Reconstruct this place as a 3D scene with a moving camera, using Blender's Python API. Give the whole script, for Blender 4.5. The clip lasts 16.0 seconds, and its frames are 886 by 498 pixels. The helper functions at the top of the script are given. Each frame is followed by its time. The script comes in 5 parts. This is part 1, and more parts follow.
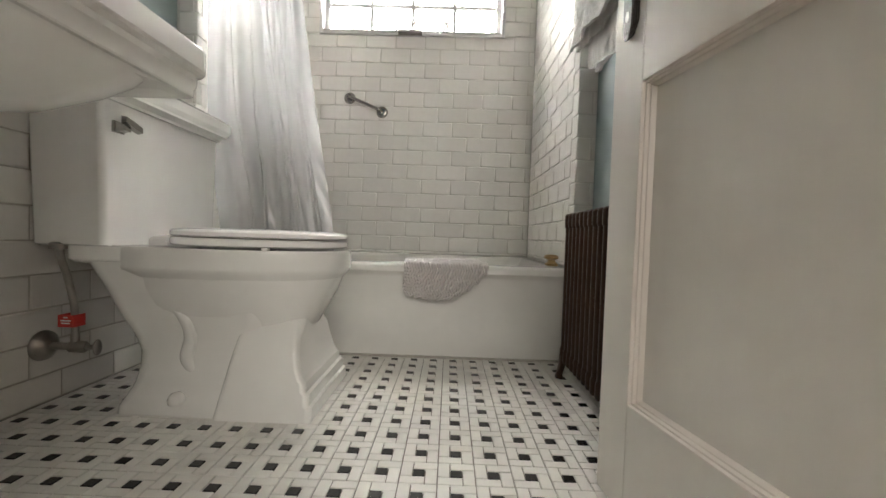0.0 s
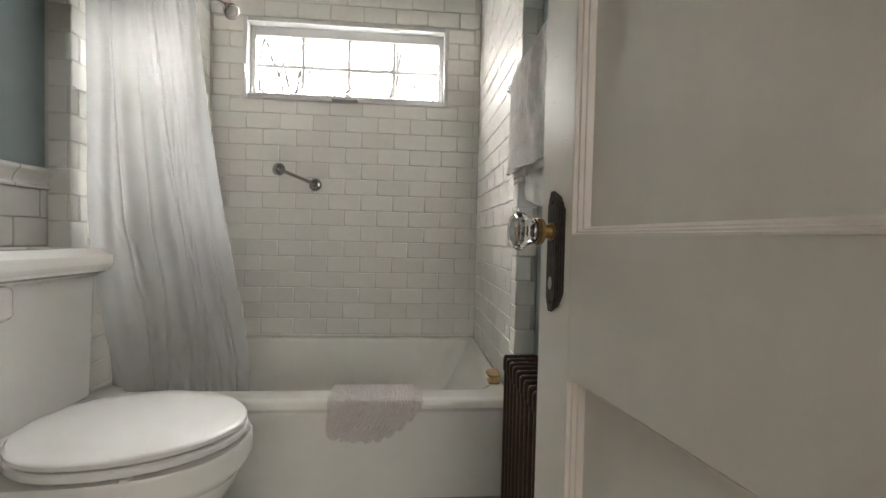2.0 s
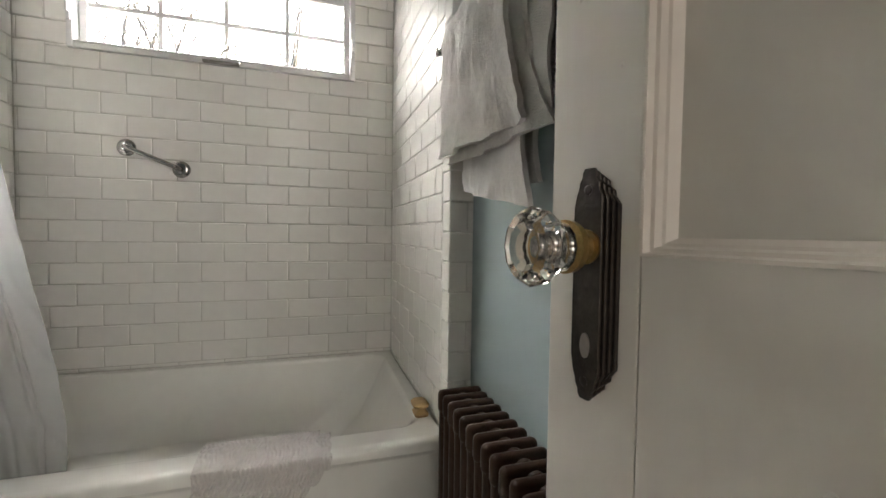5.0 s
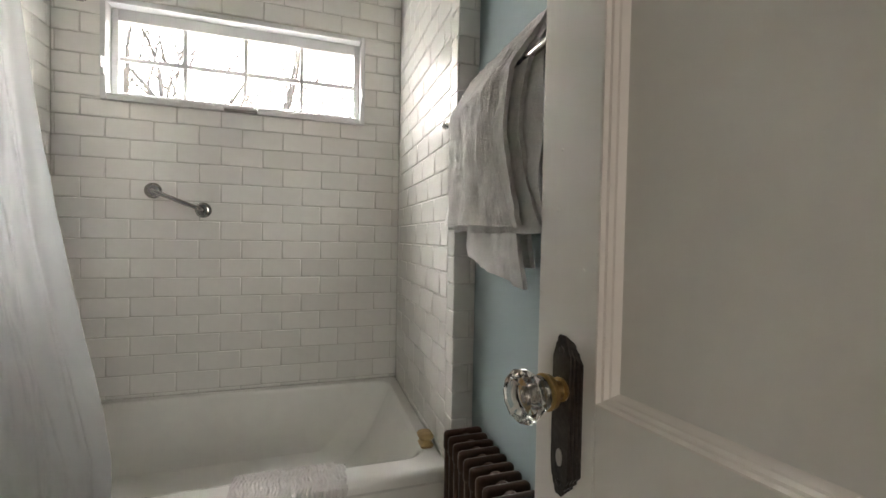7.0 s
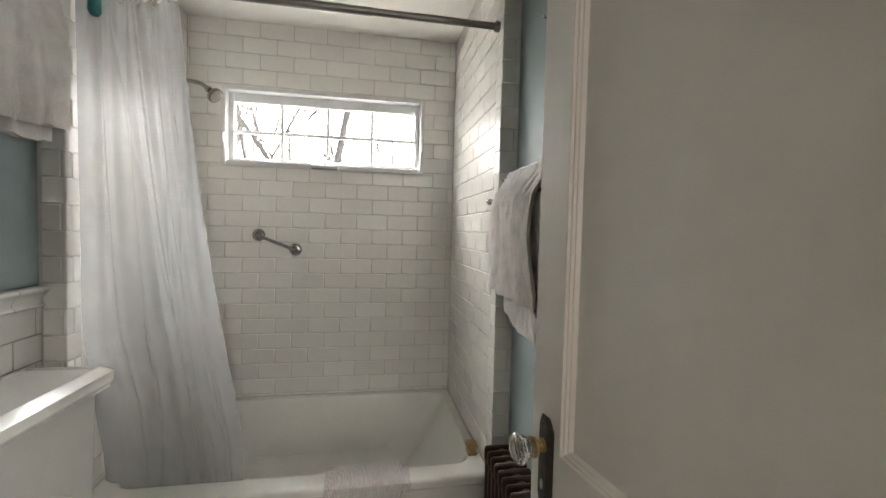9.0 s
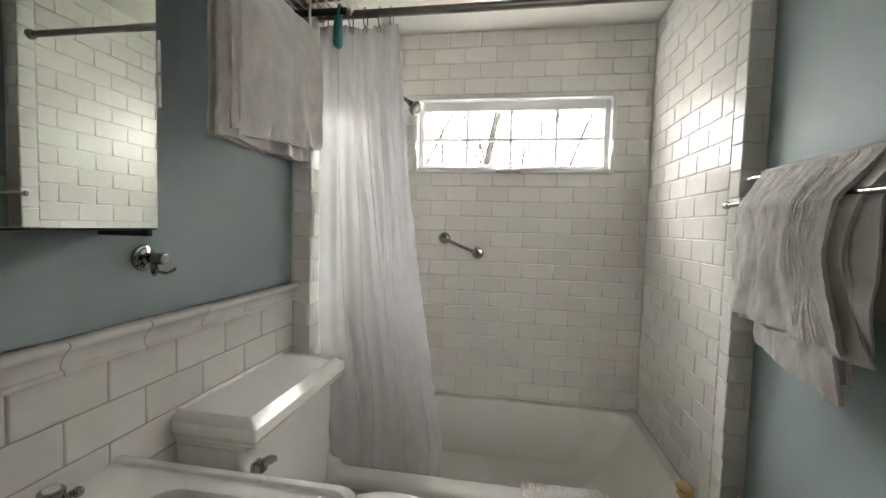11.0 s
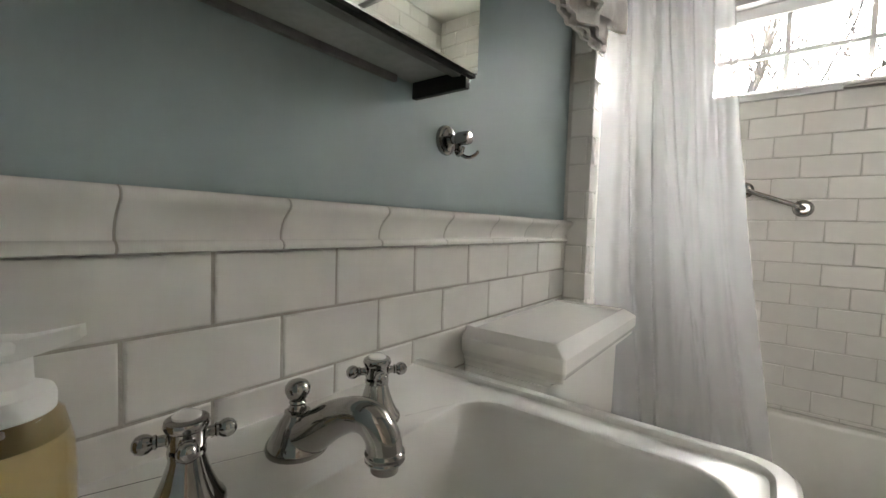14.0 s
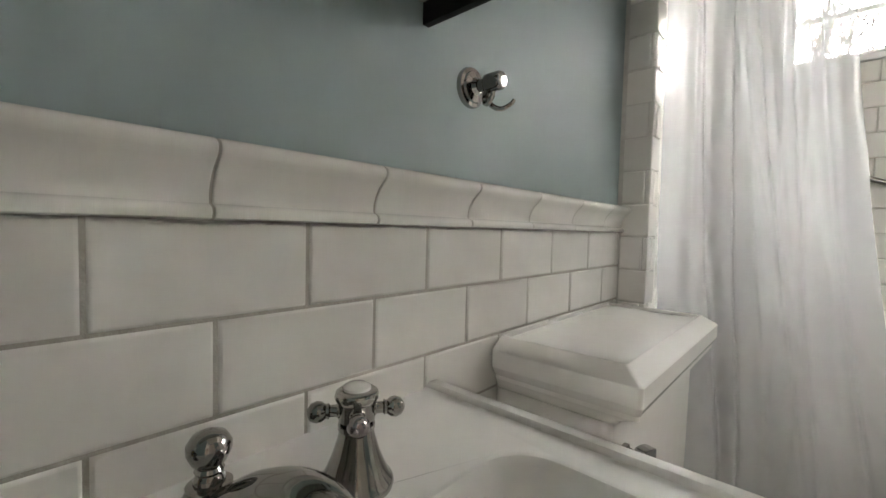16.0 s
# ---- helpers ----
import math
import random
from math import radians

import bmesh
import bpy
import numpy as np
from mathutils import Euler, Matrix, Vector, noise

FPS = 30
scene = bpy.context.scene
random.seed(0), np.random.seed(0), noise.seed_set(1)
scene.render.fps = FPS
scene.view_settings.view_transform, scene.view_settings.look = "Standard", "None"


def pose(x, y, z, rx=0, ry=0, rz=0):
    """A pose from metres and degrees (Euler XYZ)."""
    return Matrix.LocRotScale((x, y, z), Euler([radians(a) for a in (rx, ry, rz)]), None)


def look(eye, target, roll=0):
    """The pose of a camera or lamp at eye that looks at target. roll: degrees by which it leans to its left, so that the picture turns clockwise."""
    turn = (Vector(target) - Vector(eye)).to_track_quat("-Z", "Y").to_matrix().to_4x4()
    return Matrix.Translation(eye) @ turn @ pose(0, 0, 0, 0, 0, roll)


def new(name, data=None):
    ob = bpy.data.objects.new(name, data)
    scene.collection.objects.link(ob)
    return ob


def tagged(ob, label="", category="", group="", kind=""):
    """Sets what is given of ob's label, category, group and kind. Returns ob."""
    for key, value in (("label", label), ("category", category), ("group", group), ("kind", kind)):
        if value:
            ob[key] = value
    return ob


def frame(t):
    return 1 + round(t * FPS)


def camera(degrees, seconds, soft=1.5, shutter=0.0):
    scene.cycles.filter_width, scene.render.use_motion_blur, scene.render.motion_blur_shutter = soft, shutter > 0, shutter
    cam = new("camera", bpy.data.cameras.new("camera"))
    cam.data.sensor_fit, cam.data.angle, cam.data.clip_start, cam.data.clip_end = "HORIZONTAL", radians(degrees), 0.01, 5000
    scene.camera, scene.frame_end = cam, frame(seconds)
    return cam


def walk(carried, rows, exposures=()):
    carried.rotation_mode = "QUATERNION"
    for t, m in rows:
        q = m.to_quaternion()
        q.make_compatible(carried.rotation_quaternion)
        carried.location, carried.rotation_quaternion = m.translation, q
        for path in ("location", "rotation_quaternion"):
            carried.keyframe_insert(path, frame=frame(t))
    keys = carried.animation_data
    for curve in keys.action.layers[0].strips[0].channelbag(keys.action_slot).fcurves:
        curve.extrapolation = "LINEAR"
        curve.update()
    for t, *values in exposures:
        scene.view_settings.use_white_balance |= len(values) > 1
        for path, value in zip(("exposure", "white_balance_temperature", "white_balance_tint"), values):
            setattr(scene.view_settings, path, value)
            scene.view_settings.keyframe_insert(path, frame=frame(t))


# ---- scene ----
cam = camera(94.4, 16.0)
EXPOSURE = 1.9
PATH = [
    (0, (0.001, -0.089, 0.426), (-0.029, 1.909, 0.366), 1.9),
    (0.5, (0.013, -0.07, 0.546), (0.025, 1.929, 0.49), 2.0),
    (1, (0.051, -0.021, 0.675), (0.091, 1.978, 0.627), 1.6),
    (1.5, (0.078, 0.015, 0.775), (0.164, 2.012, 0.722), 1.1),
    (2, (0.089, 0.059, 0.83), (0.248, 2.052, 0.78), 1.3),
    (2.5, (0.082, 0.126, 0.84), (0.333, 2.109, 0.783), 1.2),
    (3, (0.091, 0.175, 0.846), (0.448, 2.142, 0.785), 1.0),
    (3.5, (0.096, 0.216, 0.843), (0.553, 2.162, 0.787), 1.1),
    (3.7, (0.1, 0.236, 0.843), (0.588, 2.174, 0.783), 0.9),
    (5.8, (0.083, 0.359, 0.867), (0.712, 2.257, 0.804), 1.1),
    (6, (0.077, 0.351, 0.881), (0.71, 2.247, 0.823), 1.1),
    (6.5, (0.06, 0.31, 0.935), (0.691, 2.207, 0.884), 1.1),
    (7, (0.042, 0.235, 0.981), (0.649, 2.141, 0.933), 1.1),
    (7.5, (0.019, 0.141, 1.043), (0.591, 2.056, 0.989), 1.2),
    (8, (0.001, 0.045, 1.096), (0.524, 1.975, 1.041), 1.3),
    (8.2, (-0.005, 0.01, 1.117), (0.493, 1.946, 1.058), 1.3),
    (10.3, (-0.085, -0.067, 1.224), (-0.112, 1.93, 1.118), 1.6),
    (10.5, (-0.121, -0.033, 1.217), (-0.225, 1.961, 1.109), 1.6),
    (11, (-0.212, 0.024, 1.21), (-0.541, 1.993, 1.101), 1.6),
    (11.5, (-0.282, 0.045, 1.175), (-0.849, 1.959, 1.059), 1.8),
    (12, (-0.314, 0.064, 1.141), (-1.112, 1.894, 1.021), 1.9),
    (12.5, (-0.345, 0.085, 1.09), (-1.328, 1.823, 0.97), 1.9),
    (13, (-0.401, 0.113, 1.037), (-1.508, 1.775, 0.914), 2.0),
    (13.5, (-0.459, 0.134, 0.996), (-1.636, 1.747, 0.88), 1.8),
    (14, (-0.497, 0.157, 0.976), (-1.717, 1.738, 0.865), 1.8),
    (14.5, (-0.534, 0.189, 0.952), (-1.79, 1.741, 0.845), 1.7),
    (15, (-0.56, 0.219, 0.927), (-1.852, 1.742, 0.824), 1.8),
    (15.5, (-0.586, 0.262, 0.934), (-1.906, 1.761, 0.834), 1.6),
    (16, (-0.599, 0.309, 0.939), (-1.941, 1.789, 0.844), 1.4),
]
walk(cam, [(t, look(eye, target, roll)) for t, eye, target, roll in PATH], exposures=[(t, EXPOSURE + e) for t, e in ((0, 0.45), (1, 0.26), (2, 0.1), (3, 0.02), (6, 0.28), (7, 0.14), (8, -0.02), (10.5, 0.04), (12, 0.08), (13, 0.2), (16, 0.34))])
SKYLIGHT, HALLLIGHT, BACKDROP = 120.0, 11.0, 29.0

# ---- world, sun, large lights ----
world = bpy.data.worlds.new("world")
scene.world = world
world.use_nodes = True
wn = world.node_tree
sky = wn.nodes.new("ShaderNodeTexSky")
sky.sky_type = "NISHITA"
sky.sun_disc = False
sky.sun_elevation, sky.sun_rotation = radians(38), radians(20)
wn.links.new(sky.outputs["Color"], wn.nodes["Background"].inputs["Color"])
wn.nodes["Background"].inputs["Strength"].default_value = 0.15


def lamp(name, kind, where, target, power, size=1.0, size_y=None, colour=(1, 1, 1)):
    data = bpy.data.lights.new(name, kind)
    data.energy, data.color = power, colour
    if kind == "AREA":
        data.shape, data.size, data.size_y = "RECTANGLE", size, size_y or size
    ob = new(name, data)
    ob.matrix_world = look(where, target)
    return ob


sun = lamp("sun", "SUN", (1.5, 6, 5), (0, 1, 0), 0.8, colour=(1.0, 0.96, 0.9))
sun.data.angle = radians(15)
# overcast sky above the window and the daylight of the hall window behind the door
lamp("window_skylight", "AREA", (-0.22, 3.7, 3.45), (-0.24, 1.7, 1.3), SKYLIGHT, 3.2, 1.1, (1.0, 0.97, 0.93))
lamp("hall_skylight", "AREA", (0.3, -2.45, 1.5), (-0.1, 1.2, 0.8), HALLLIGHT, 2.3, 1.4, (1.0, 0.945, 0.87))

# ---- materials ----


def mat(name, colour, rough=0.5, metal=0.0, vary=0.06, scale=6.0, bump=0.0, bump_scale=60.0, coat=0.0, piece=0.0, stretch=(1, 1, 1), sheen=0.0, worn=None):
    """A surface with variation at two scales, fine relief, and a shade of its own for each piece."""
    m = bpy.data.materials.new(name)
    m.use_nodes = True
    t = m.node_tree
    b = t.nodes["Principled BSDF"]
    b.inputs["Metallic"].default_value = metal
    b.inputs["Coat Weight"].default_value = coat
    b.inputs["Sheen Weight"].default_value = sheen
    geo = t.nodes.new("ShaderNodeTexCoord")
    mp = t.nodes.new("ShaderNodeMapping")
    mp.inputs["Scale"].default_value = stretch
    t.links.new(geo.outputs["Object"], mp.inputs["Vector"])

    def tex(sc, detail=4.0):
        n = t.nodes.new("ShaderNodeTexNoise")
        n.inputs["Scale"].default_value, n.inputs["Detail"].default_value = sc, detail
        t.links.new(mp.outputs["Vector"], n.inputs["Vector"])
        return n

    big, small = tex(scale), tex(scale * 9)
    ramp = t.nodes.new("ShaderNodeValToRGB")
    lo = [max(0, c * (1 - vary * 1.6)) for c in colour]
    hi = [min(1, c * (1 + vary)) for c in colour]
    ramp.color_ramp.elements[0].position, ramp.color_ramp.elements[1].position = 0.3, 0.7
    ramp.color_ramp.elements[0].color, ramp.color_ramp.elements[1].color = (*lo, 1), (*hi, 1)
    mix = t.nodes.new("ShaderNodeMix")
    mix.data_type = "FLOAT"
    mix.inputs[0].default_value = 0.4
    t.links.new(big.outputs["Fac"], mix.inputs[2])
    t.links.new(small.outputs["Fac"], mix.inputs[3])
    t.links.new(mix.outputs[0], ramp.inputs["Fac"])
    out = ramp.outputs["Color"]
    if worn:
        w = tex(worn[1], 6)
        wr = t.nodes.new("ShaderNodeValToRGB")
        wr.color_ramp.elements[0].position, wr.color_ramp.elements[1].position = worn[2], worn[2] + 0.05
        mc = t.nodes.new("ShaderNodeMix")
        mc.data_type = "RGBA"
        t.links.new(w.outputs["Fac"], wr.inputs["Fac"])
        t.links.new(wr.outputs["Color"], mc.inputs[0])
        t.links.new(out, mc.inputs[6])
        mc.inputs[7].default_value = (*worn[0], 1)
        out = mc.outputs[2]
    if piece:
        info = t.nodes.new("ShaderNodeObjectInfo")
        isl = t.nodes.new("ShaderNodeNewGeometry")
        add = t.nodes.new("ShaderNodeMath")
        add.operation = "ADD"
        frac = t.nodes.new("ShaderNodeMath")
        frac.operation = "FRACT"
        t.links.new(info.outputs["Random"], add.inputs[0])
        t.links.new(isl.outputs["Random Per Island"], add.inputs[1])
        t.links.new(add.outputs[0], frac.inputs[0])
        mr = t.nodes.new("ShaderNodeMapRange")
        mr.inputs[3].default_value, mr.inputs[4].default_value = 1 - piece, 1 + piece
        t.links.new(frac.outputs[0], mr.inputs[0])
        hs = t.nodes.new("ShaderNodeHueSaturation")
        t.links.new(mr.outputs[0], hs.inputs["Value"])
        t.links.new(out, hs.inputs["Color"])
        out = hs.outputs["Color"]
    t.links.new(out, b.inputs["Base Color"])
    rr = t.nodes.new("ShaderNodeMapRange")
    rr.inputs[3].default_value, rr.inputs[4].default_value = rough * 0.8, min(1, rough * 1.25)
    t.links.new(small.outputs["Fac"], rr.inputs[0])
    t.links.new(rr.outputs[0], b.inputs["Roughness"])
    if bump:
        n = tex(bump_scale)
        bp = t.nodes.new("ShaderNodeBump")
        bp.inputs["Strength"].default_value, bp.inputs["Distance"].default_value = bump, 0.004
        t.links.new(n.outputs["Fac"], bp.inputs["Height"])
        t.links.new(bp.outputs["Normal"], b.inputs["Normal"])
    return m


def clear(name, colour, rough=0.02, ior=1.45):
    m = bpy.data.materials.new(name)
    m.use_nodes = True
    b = m.node_tree.nodes["Principled BSDF"]
    b.inputs["Base Color"].default_value = (*colour, 1)
    b.inputs["Roughness"].default_value, b.inputs["IOR"].default_value = rough, ior
    b.inputs["Transmission Weight"].default_value = 1.0
    return m


def sheet(name, colour, see=0.2, pass_on=0.5, rough=0.25):
    """Thin plastic: part diffuse, part lit from behind, part see-through, with a sheen."""
    m = bpy.data.materials.new(name)
    m.use_nodes = True
    t = m.node_tree
    t.nodes.remove(t.nodes["Principled BSDF"])
    out = t.nodes["Material Output"]
    d, tl, tr, g = (t.nodes.new("ShaderNodeBsdf" + k) for k in ("Diffuse", "Translucent", "Transparent", "Glossy"))
    tc, n1, ramp = t.nodes.new("ShaderNodeTexCoord"), t.nodes.new("ShaderNodeTexNoise"), t.nodes.new("ShaderNodeValToRGB")
    n1.inputs["Scale"].default_value = 5
    ramp.color_ramp.elements[0].color = (*[c * 0.93 for c in colour], 1)
    ramp.color_ramp.elements[1].color = (*colour, 1)
    t.links.new(tc.outputs["Object"], n1.inputs["Vector"])
    t.links.new(n1.outputs["Fac"], ramp.inputs["Fac"])
    t.links.new(ramp.outputs["Color"], d.inputs["Color"])
    t.links.new(ramp.outputs["Color"], tl.inputs["Color"])
    g.inputs["Roughness"].default_value = rough

    def mix(a, b, f):
        x = t.nodes.new("ShaderNodeMixShader")
        x.inputs[0].default_value = f
        t.links.new(a.outputs[0], x.inputs[1])
        t.links.new(b.outputs[0], x.inputs[2])
        return x

    s = mix(mix(mix(d, tl, pass_on), tr, see), g, 0.1)
    t.links.new(s.outputs[0], out.inputs["Surface"])
    return m


def glow(name, colour, strength):
    m = bpy.data.materials.new(name)
    m.use_nodes = True
    b = m.node_tree.nodes["Principled BSDF"]
    b.inputs["Base Color"].default_value = (*colour, 1)
    b.inputs["Emission Color"].default_value = (*colour, 1)
    b.inputs["Emission Strength"].default_value = strength
    return m


M_TILE = mat("glazed_white_tile", (0.76, 0.745, 0.71), 0.24, vary=0.03, scale=4, bump=0.05, bump_scale=25, piece=0.05)
M_TILE.node_tree.nodes["Principled BSDF"].inputs["Specular IOR Level"].default_value = 0.16
M_GROUT = mat("grey_grout", (0.46, 0.435, 0.39), 0.85, vary=0.15, scale=8, bump=0.3, bump_scale=300)
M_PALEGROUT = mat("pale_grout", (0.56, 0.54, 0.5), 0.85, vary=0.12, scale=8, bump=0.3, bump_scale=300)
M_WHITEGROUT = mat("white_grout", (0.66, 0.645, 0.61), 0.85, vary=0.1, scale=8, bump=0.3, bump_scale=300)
M_BLUE = mat("blue_grey_paint", (0.335, 0.405, 0.415), 0.5, vary=0.03, scale=3, bump=0.03, bump_scale=180)
M_BLUE.node_tree.nodes["Principled BSDF"].inputs["Specular IOR Level"].default_value = 0.3
M_WHITE = mat("white_wall_paint", (0.76, 0.74, 0.69), 0.55, vary=0.03, scale=3, bump=0.05, bump_scale=150)
M_DOOR = mat("old_cream_gloss_paint", (0.62, 0.598, 0.552), 0.36, vary=0.03, scale=3, bump=0.06, bump_scale=40, stretch=(1, 1, 0.2))
M_MOULD = mat("worn_pinkish_paint", (0.64, 0.592, 0.542), 0.4, vary=0.03, scale=3, bump=0.06, bump_scale=60)
M_PORC = mat("white_porcelain", (0.78, 0.77, 0.74), 0.13, vary=0.015, scale=3, coat=0.25)
M_SEAT = mat("white_seat_enamel", (0.82, 0.81, 0.79), 0.14, vary=0.015, scale=3)
M_TUB = mat("enamelled_tub", (0.79, 0.78, 0.74), 0.16, vary=0.025, scale=3, bump=0.03, bump_scale=12)
M_CHROME = mat("chrome", (0.39, 0.38, 0.365), 0.075, 1.0, vary=0.05, scale=20)
M_STEEL = mat("dull_nickel", (0.36, 0.335, 0.305), 0.3, 1.0, vary=0.1, scale=30)
M_BRONZE = mat("dark_bronze", (0.05, 0.042, 0.036), 0.38, 0.7, vary=0.3, scale=25, bump=0.2, bump_scale=120)
M_BRASS = mat("tarnished_brass", (0.42, 0.27, 0.11), 0.35, 1.0, vary=0.25, scale=40)
M_RAD = mat("brown_radiator_paint", (0.045, 0.022, 0.012), 0.38, 0.0, vary=0.18, scale=14, bump=0.25, bump_scale=90)
M_RAD.node_tree.nodes["Principled BSDF"].inputs["Specular IOR Level"].default_value = 0.25
M_TOWEL = mat("grey_terry_cloth", (0.66, 0.63, 0.605), 0.95, vary=0.12, scale=22, bump=0.9, bump_scale=420, sheen=0.3)
M_TOWEL2 = mat("pale_terry_cloth", (0.78, 0.755, 0.73), 0.95, vary=0.08, scale=22, bump=0.9, bump_scale=420, sheen=0.3)
M_MAT = mat("bobbled_cotton", (0.6, 0.57, 0.55), 0.95, vary=0.06, scale=60, bump=0.3, bump_scale=230, sheen=0.3)
M_FLOORW = mat("unglazed_white_mosaic", (0.72, 0.7, 0.66), 0.3, vary=0.04, scale=12, piece=0.05)
M_FLOORB = mat("black_mosaic", (0.018, 0.017, 0.016), 0.22, vary=0.2, scale=12, piece=0.1)
M_WOOD = mat("pale_bath_wood", (0.45, 0.3, 0.13), 0.5, vary=0.2, scale=18, stretch=(1, 6, 6))
M_BLACK = mat("black_plastic", (0.012, 0.012, 0.012), 0.5, vary=0.2)
M_GREYM = mat("brushed_grey_metal", (0.3, 0.29, 0.28), 0.35, 1.0, vary=0.12, scale=30)
M_ROD = mat("grey_rod", (0.27, 0.255, 0.24), 0.4, 0.6, vary=0.08, scale=12)
M_CABINET = mat("old_grey_green_enamel", (0.42, 0.44, 0.42), 0.35, 0.1, vary=0.15, scale=10)
M_DGREEN = mat("dark_green_enamel", (0.02, 0.035, 0.033), 0.4, vary=0.2)
M_TEAL = mat("teal_bristle_plastic", (0.008, 0.13, 0.125), 0.45, vary=0.2, scale=30)
M_WIRE = mat("white_coated_wire", (0.75, 0.73, 0.69), 0.35, vary=0.05)
M_KHAKI = mat("khaki_folded_cloth", (0.24, 0.2, 0.14), 0.95, vary=0.2, scale=25, bump=0.7, bump_scale=300)
M_RED = mat("red_paper_tag", (0.5, 0.03, 0.02), 0.6, vary=0.12, scale=40)
M_PUMP = mat("white_pump_plastic", (0.82, 0.81, 0.79), 0.3, vary=0.02)
M_FRAME = mat("white_vinyl", (0.66, 0.66, 0.66), 0.35, vary=0.02)
M_BARK = mat("grey_bark", (0.2, 0.175, 0.155), 0.9, vary=0.2, scale=6, bump=0.5, bump_scale=25)
M_GROUND = mat("winter_lawn", (0.12, 0.11, 0.07), 0.95, vary=0.3, scale=2)
M_HALLFLOOR = mat("oak_floor", (0.3, 0.19, 0.1), 0.4, vary=0.25, scale=5, stretch=(1, 8, 1))
M_HALLWALL = mat("beige_hall_paint", (0.34, 0.29, 0.235), 0.6, vary=0.04, scale=3)
M_FLOORGROUT = mat("dark_floor_grout", (0.2, 0.175, 0.15), 0.9, vary=0.25, scale=9, bump=0.3, bump_scale=300)
M_GLASS = clear("window_glass", (1, 1, 1), 0.0)
M_CRYSTAL = clear("cut_crystal", (0.97, 0.98, 0.96), 0.015, 1.5)
M_BOTTLE = clear("clear_bottle", (0.97, 0.96, 0.92), 0.03, 1.3)
M_LIQUID = clear("amber_soap", (0.85, 0.68, 0.36), 0.1, 1.34)
M_LIQUID.node_tree.nodes["Principled BSDF"].inputs["Transmission Weight"].default_value = 0.5
M_CURTAIN = sheet("frosted_vinyl", (0.52, 0.53, 0.545), 0.3, 0.42, 0.2)
M_MIRROR = mat("silvered_mirror", (0.76, 0.8, 0.75), 0.012, 1.0, vary=0.01)
M_BACKDROP = glow("white_overcast", (1.0, 0.96, 0.92), BACKDROP)
# an overcast sky is dimmest at the horizon and brightens with height
bt = M_BACKDROP.node_tree
bt_co, bt_xyz, bt_map = (bt.nodes.new("ShaderNode" + k) for k in ("TexCoord", "SeparateXYZ", "MapRange"))
bt.links.new(bt_co.outputs["Object"], bt_xyz.inputs[0])
bt.links.new(bt_xyz.outputs["Z"], bt_map.inputs[0])
for i, v in enumerate((0.0, 45.0, BACKDROP * 0.18, BACKDROP), 1):
    bt_map.inputs[i].default_value = v
bt.links.new(bt_map.outputs[0], bt.nodes["Principled BSDF"].inputs["Emission Strength"])

# ---- building tools ----


def base(name, label, category, where=(0, 0, 0), group="", kind=""):
    e = new(name)
    e.location = where
    e.empty_display_size = 0.05
    return tagged(e, label, category, group, kind)


def link(name, me, parent=None, label=""):
    ob = new(name, me)
    if parent is not None:
        ob.parent = parent
        if parent.type == "EMPTY":
            ob.matrix_parent_inverse = Matrix.Translation(parent.location).inverted()
    if label:
        ob["label"] = label
    return ob


def part(name, bm, material, parent=None, label="", smooth=True, sharp=40):
    """One mesh object out of a bmesh in world coordinates, under a thing or a part."""
    bmesh.ops.recalc_face_normals(bm, faces=bm.faces)
    me = bpy.data.meshes.new(name)
    bm.to_mesh(me)
    bm.free()
    me.materials.append(material)
    if smooth:
        for p in me.polygons:
            p.use_smooth = True
        me.set_sharp_from_angle(angle=radians(sharp))
    ob = link(name, me, parent, label)
    if smooth and len(me.polygons) < 1500:
        wn_mod = ob.modifiers.new("flat_faces", "WEIGHTED_NORMAL")
        wn_mod.keep_sharp = True
        wn_mod.weight = 90
    return ob


def whole(name, bm, material, label, category, kind="", group="", smooth=True):
    return tagged(part(name, bm, material, None, "", smooth), label, category, group, kind)


def box(x0, x1, y0, y1, z0, z1, bevel=0.0, seg=2, bm=None):
    own = bmesh.new()
    bmesh.ops.create_cube(own, size=1, matrix=Matrix.LocRotScale(((x0 + x1) / 2, (y0 + y1) / 2, (z0 + z1) / 2), None, (x1 - x0, y1 - y0, z1 - z0)))
    if bevel:
        bmesh.ops.bevel(own, geom=own.edges[:], offset=bevel, segments=seg, affect="EDGES", profile=0.5)
    if bm is None:
        return own
    return merge(bm, own)


def merge(bm, other, m=None):
    me = bpy.data.meshes.new("tmp")
    other.to_mesh(me)
    other.free()
    if m is not None:
        me.transform(m)
    bm.from_mesh(me)
    bpy.data.meshes.remove(me)
    return bm


def loft(rings, bm=None, cap0=True, cap1=True, closed=True):
    bm = bm or bmesh.new()
    vs = [[bm.verts.new(p) for p in r] for r in rings]
    n = len(vs[0])
    for a, b in zip(vs, vs[1:]):
        for i in range(n if closed else n - 1):
            j = (i + 1) % n
            bm.faces.new((a[i], a[j], b[j], b[i]))
    if cap0:
        bm.faces.new(vs[0][::-1])
    if cap1:
        bm.faces.new(vs[-1])
    return bm


def rrect(cx, cy, hx, hy, r, z, n=5):
    pts = []
    r = min(r, hx, hy)
    for k, (sx, sy) in enumerate(((1, 1), (-1, 1), (-1, -1), (1, -1))):
        for i in range(n + 1):
            a = math.pi / 2 * (k + i / n)
            pts.append((cx + sx * (hx - r) + r * math.cos(a), cy + sy * (hy - r) + r * math.sin(a), z))
    return pts


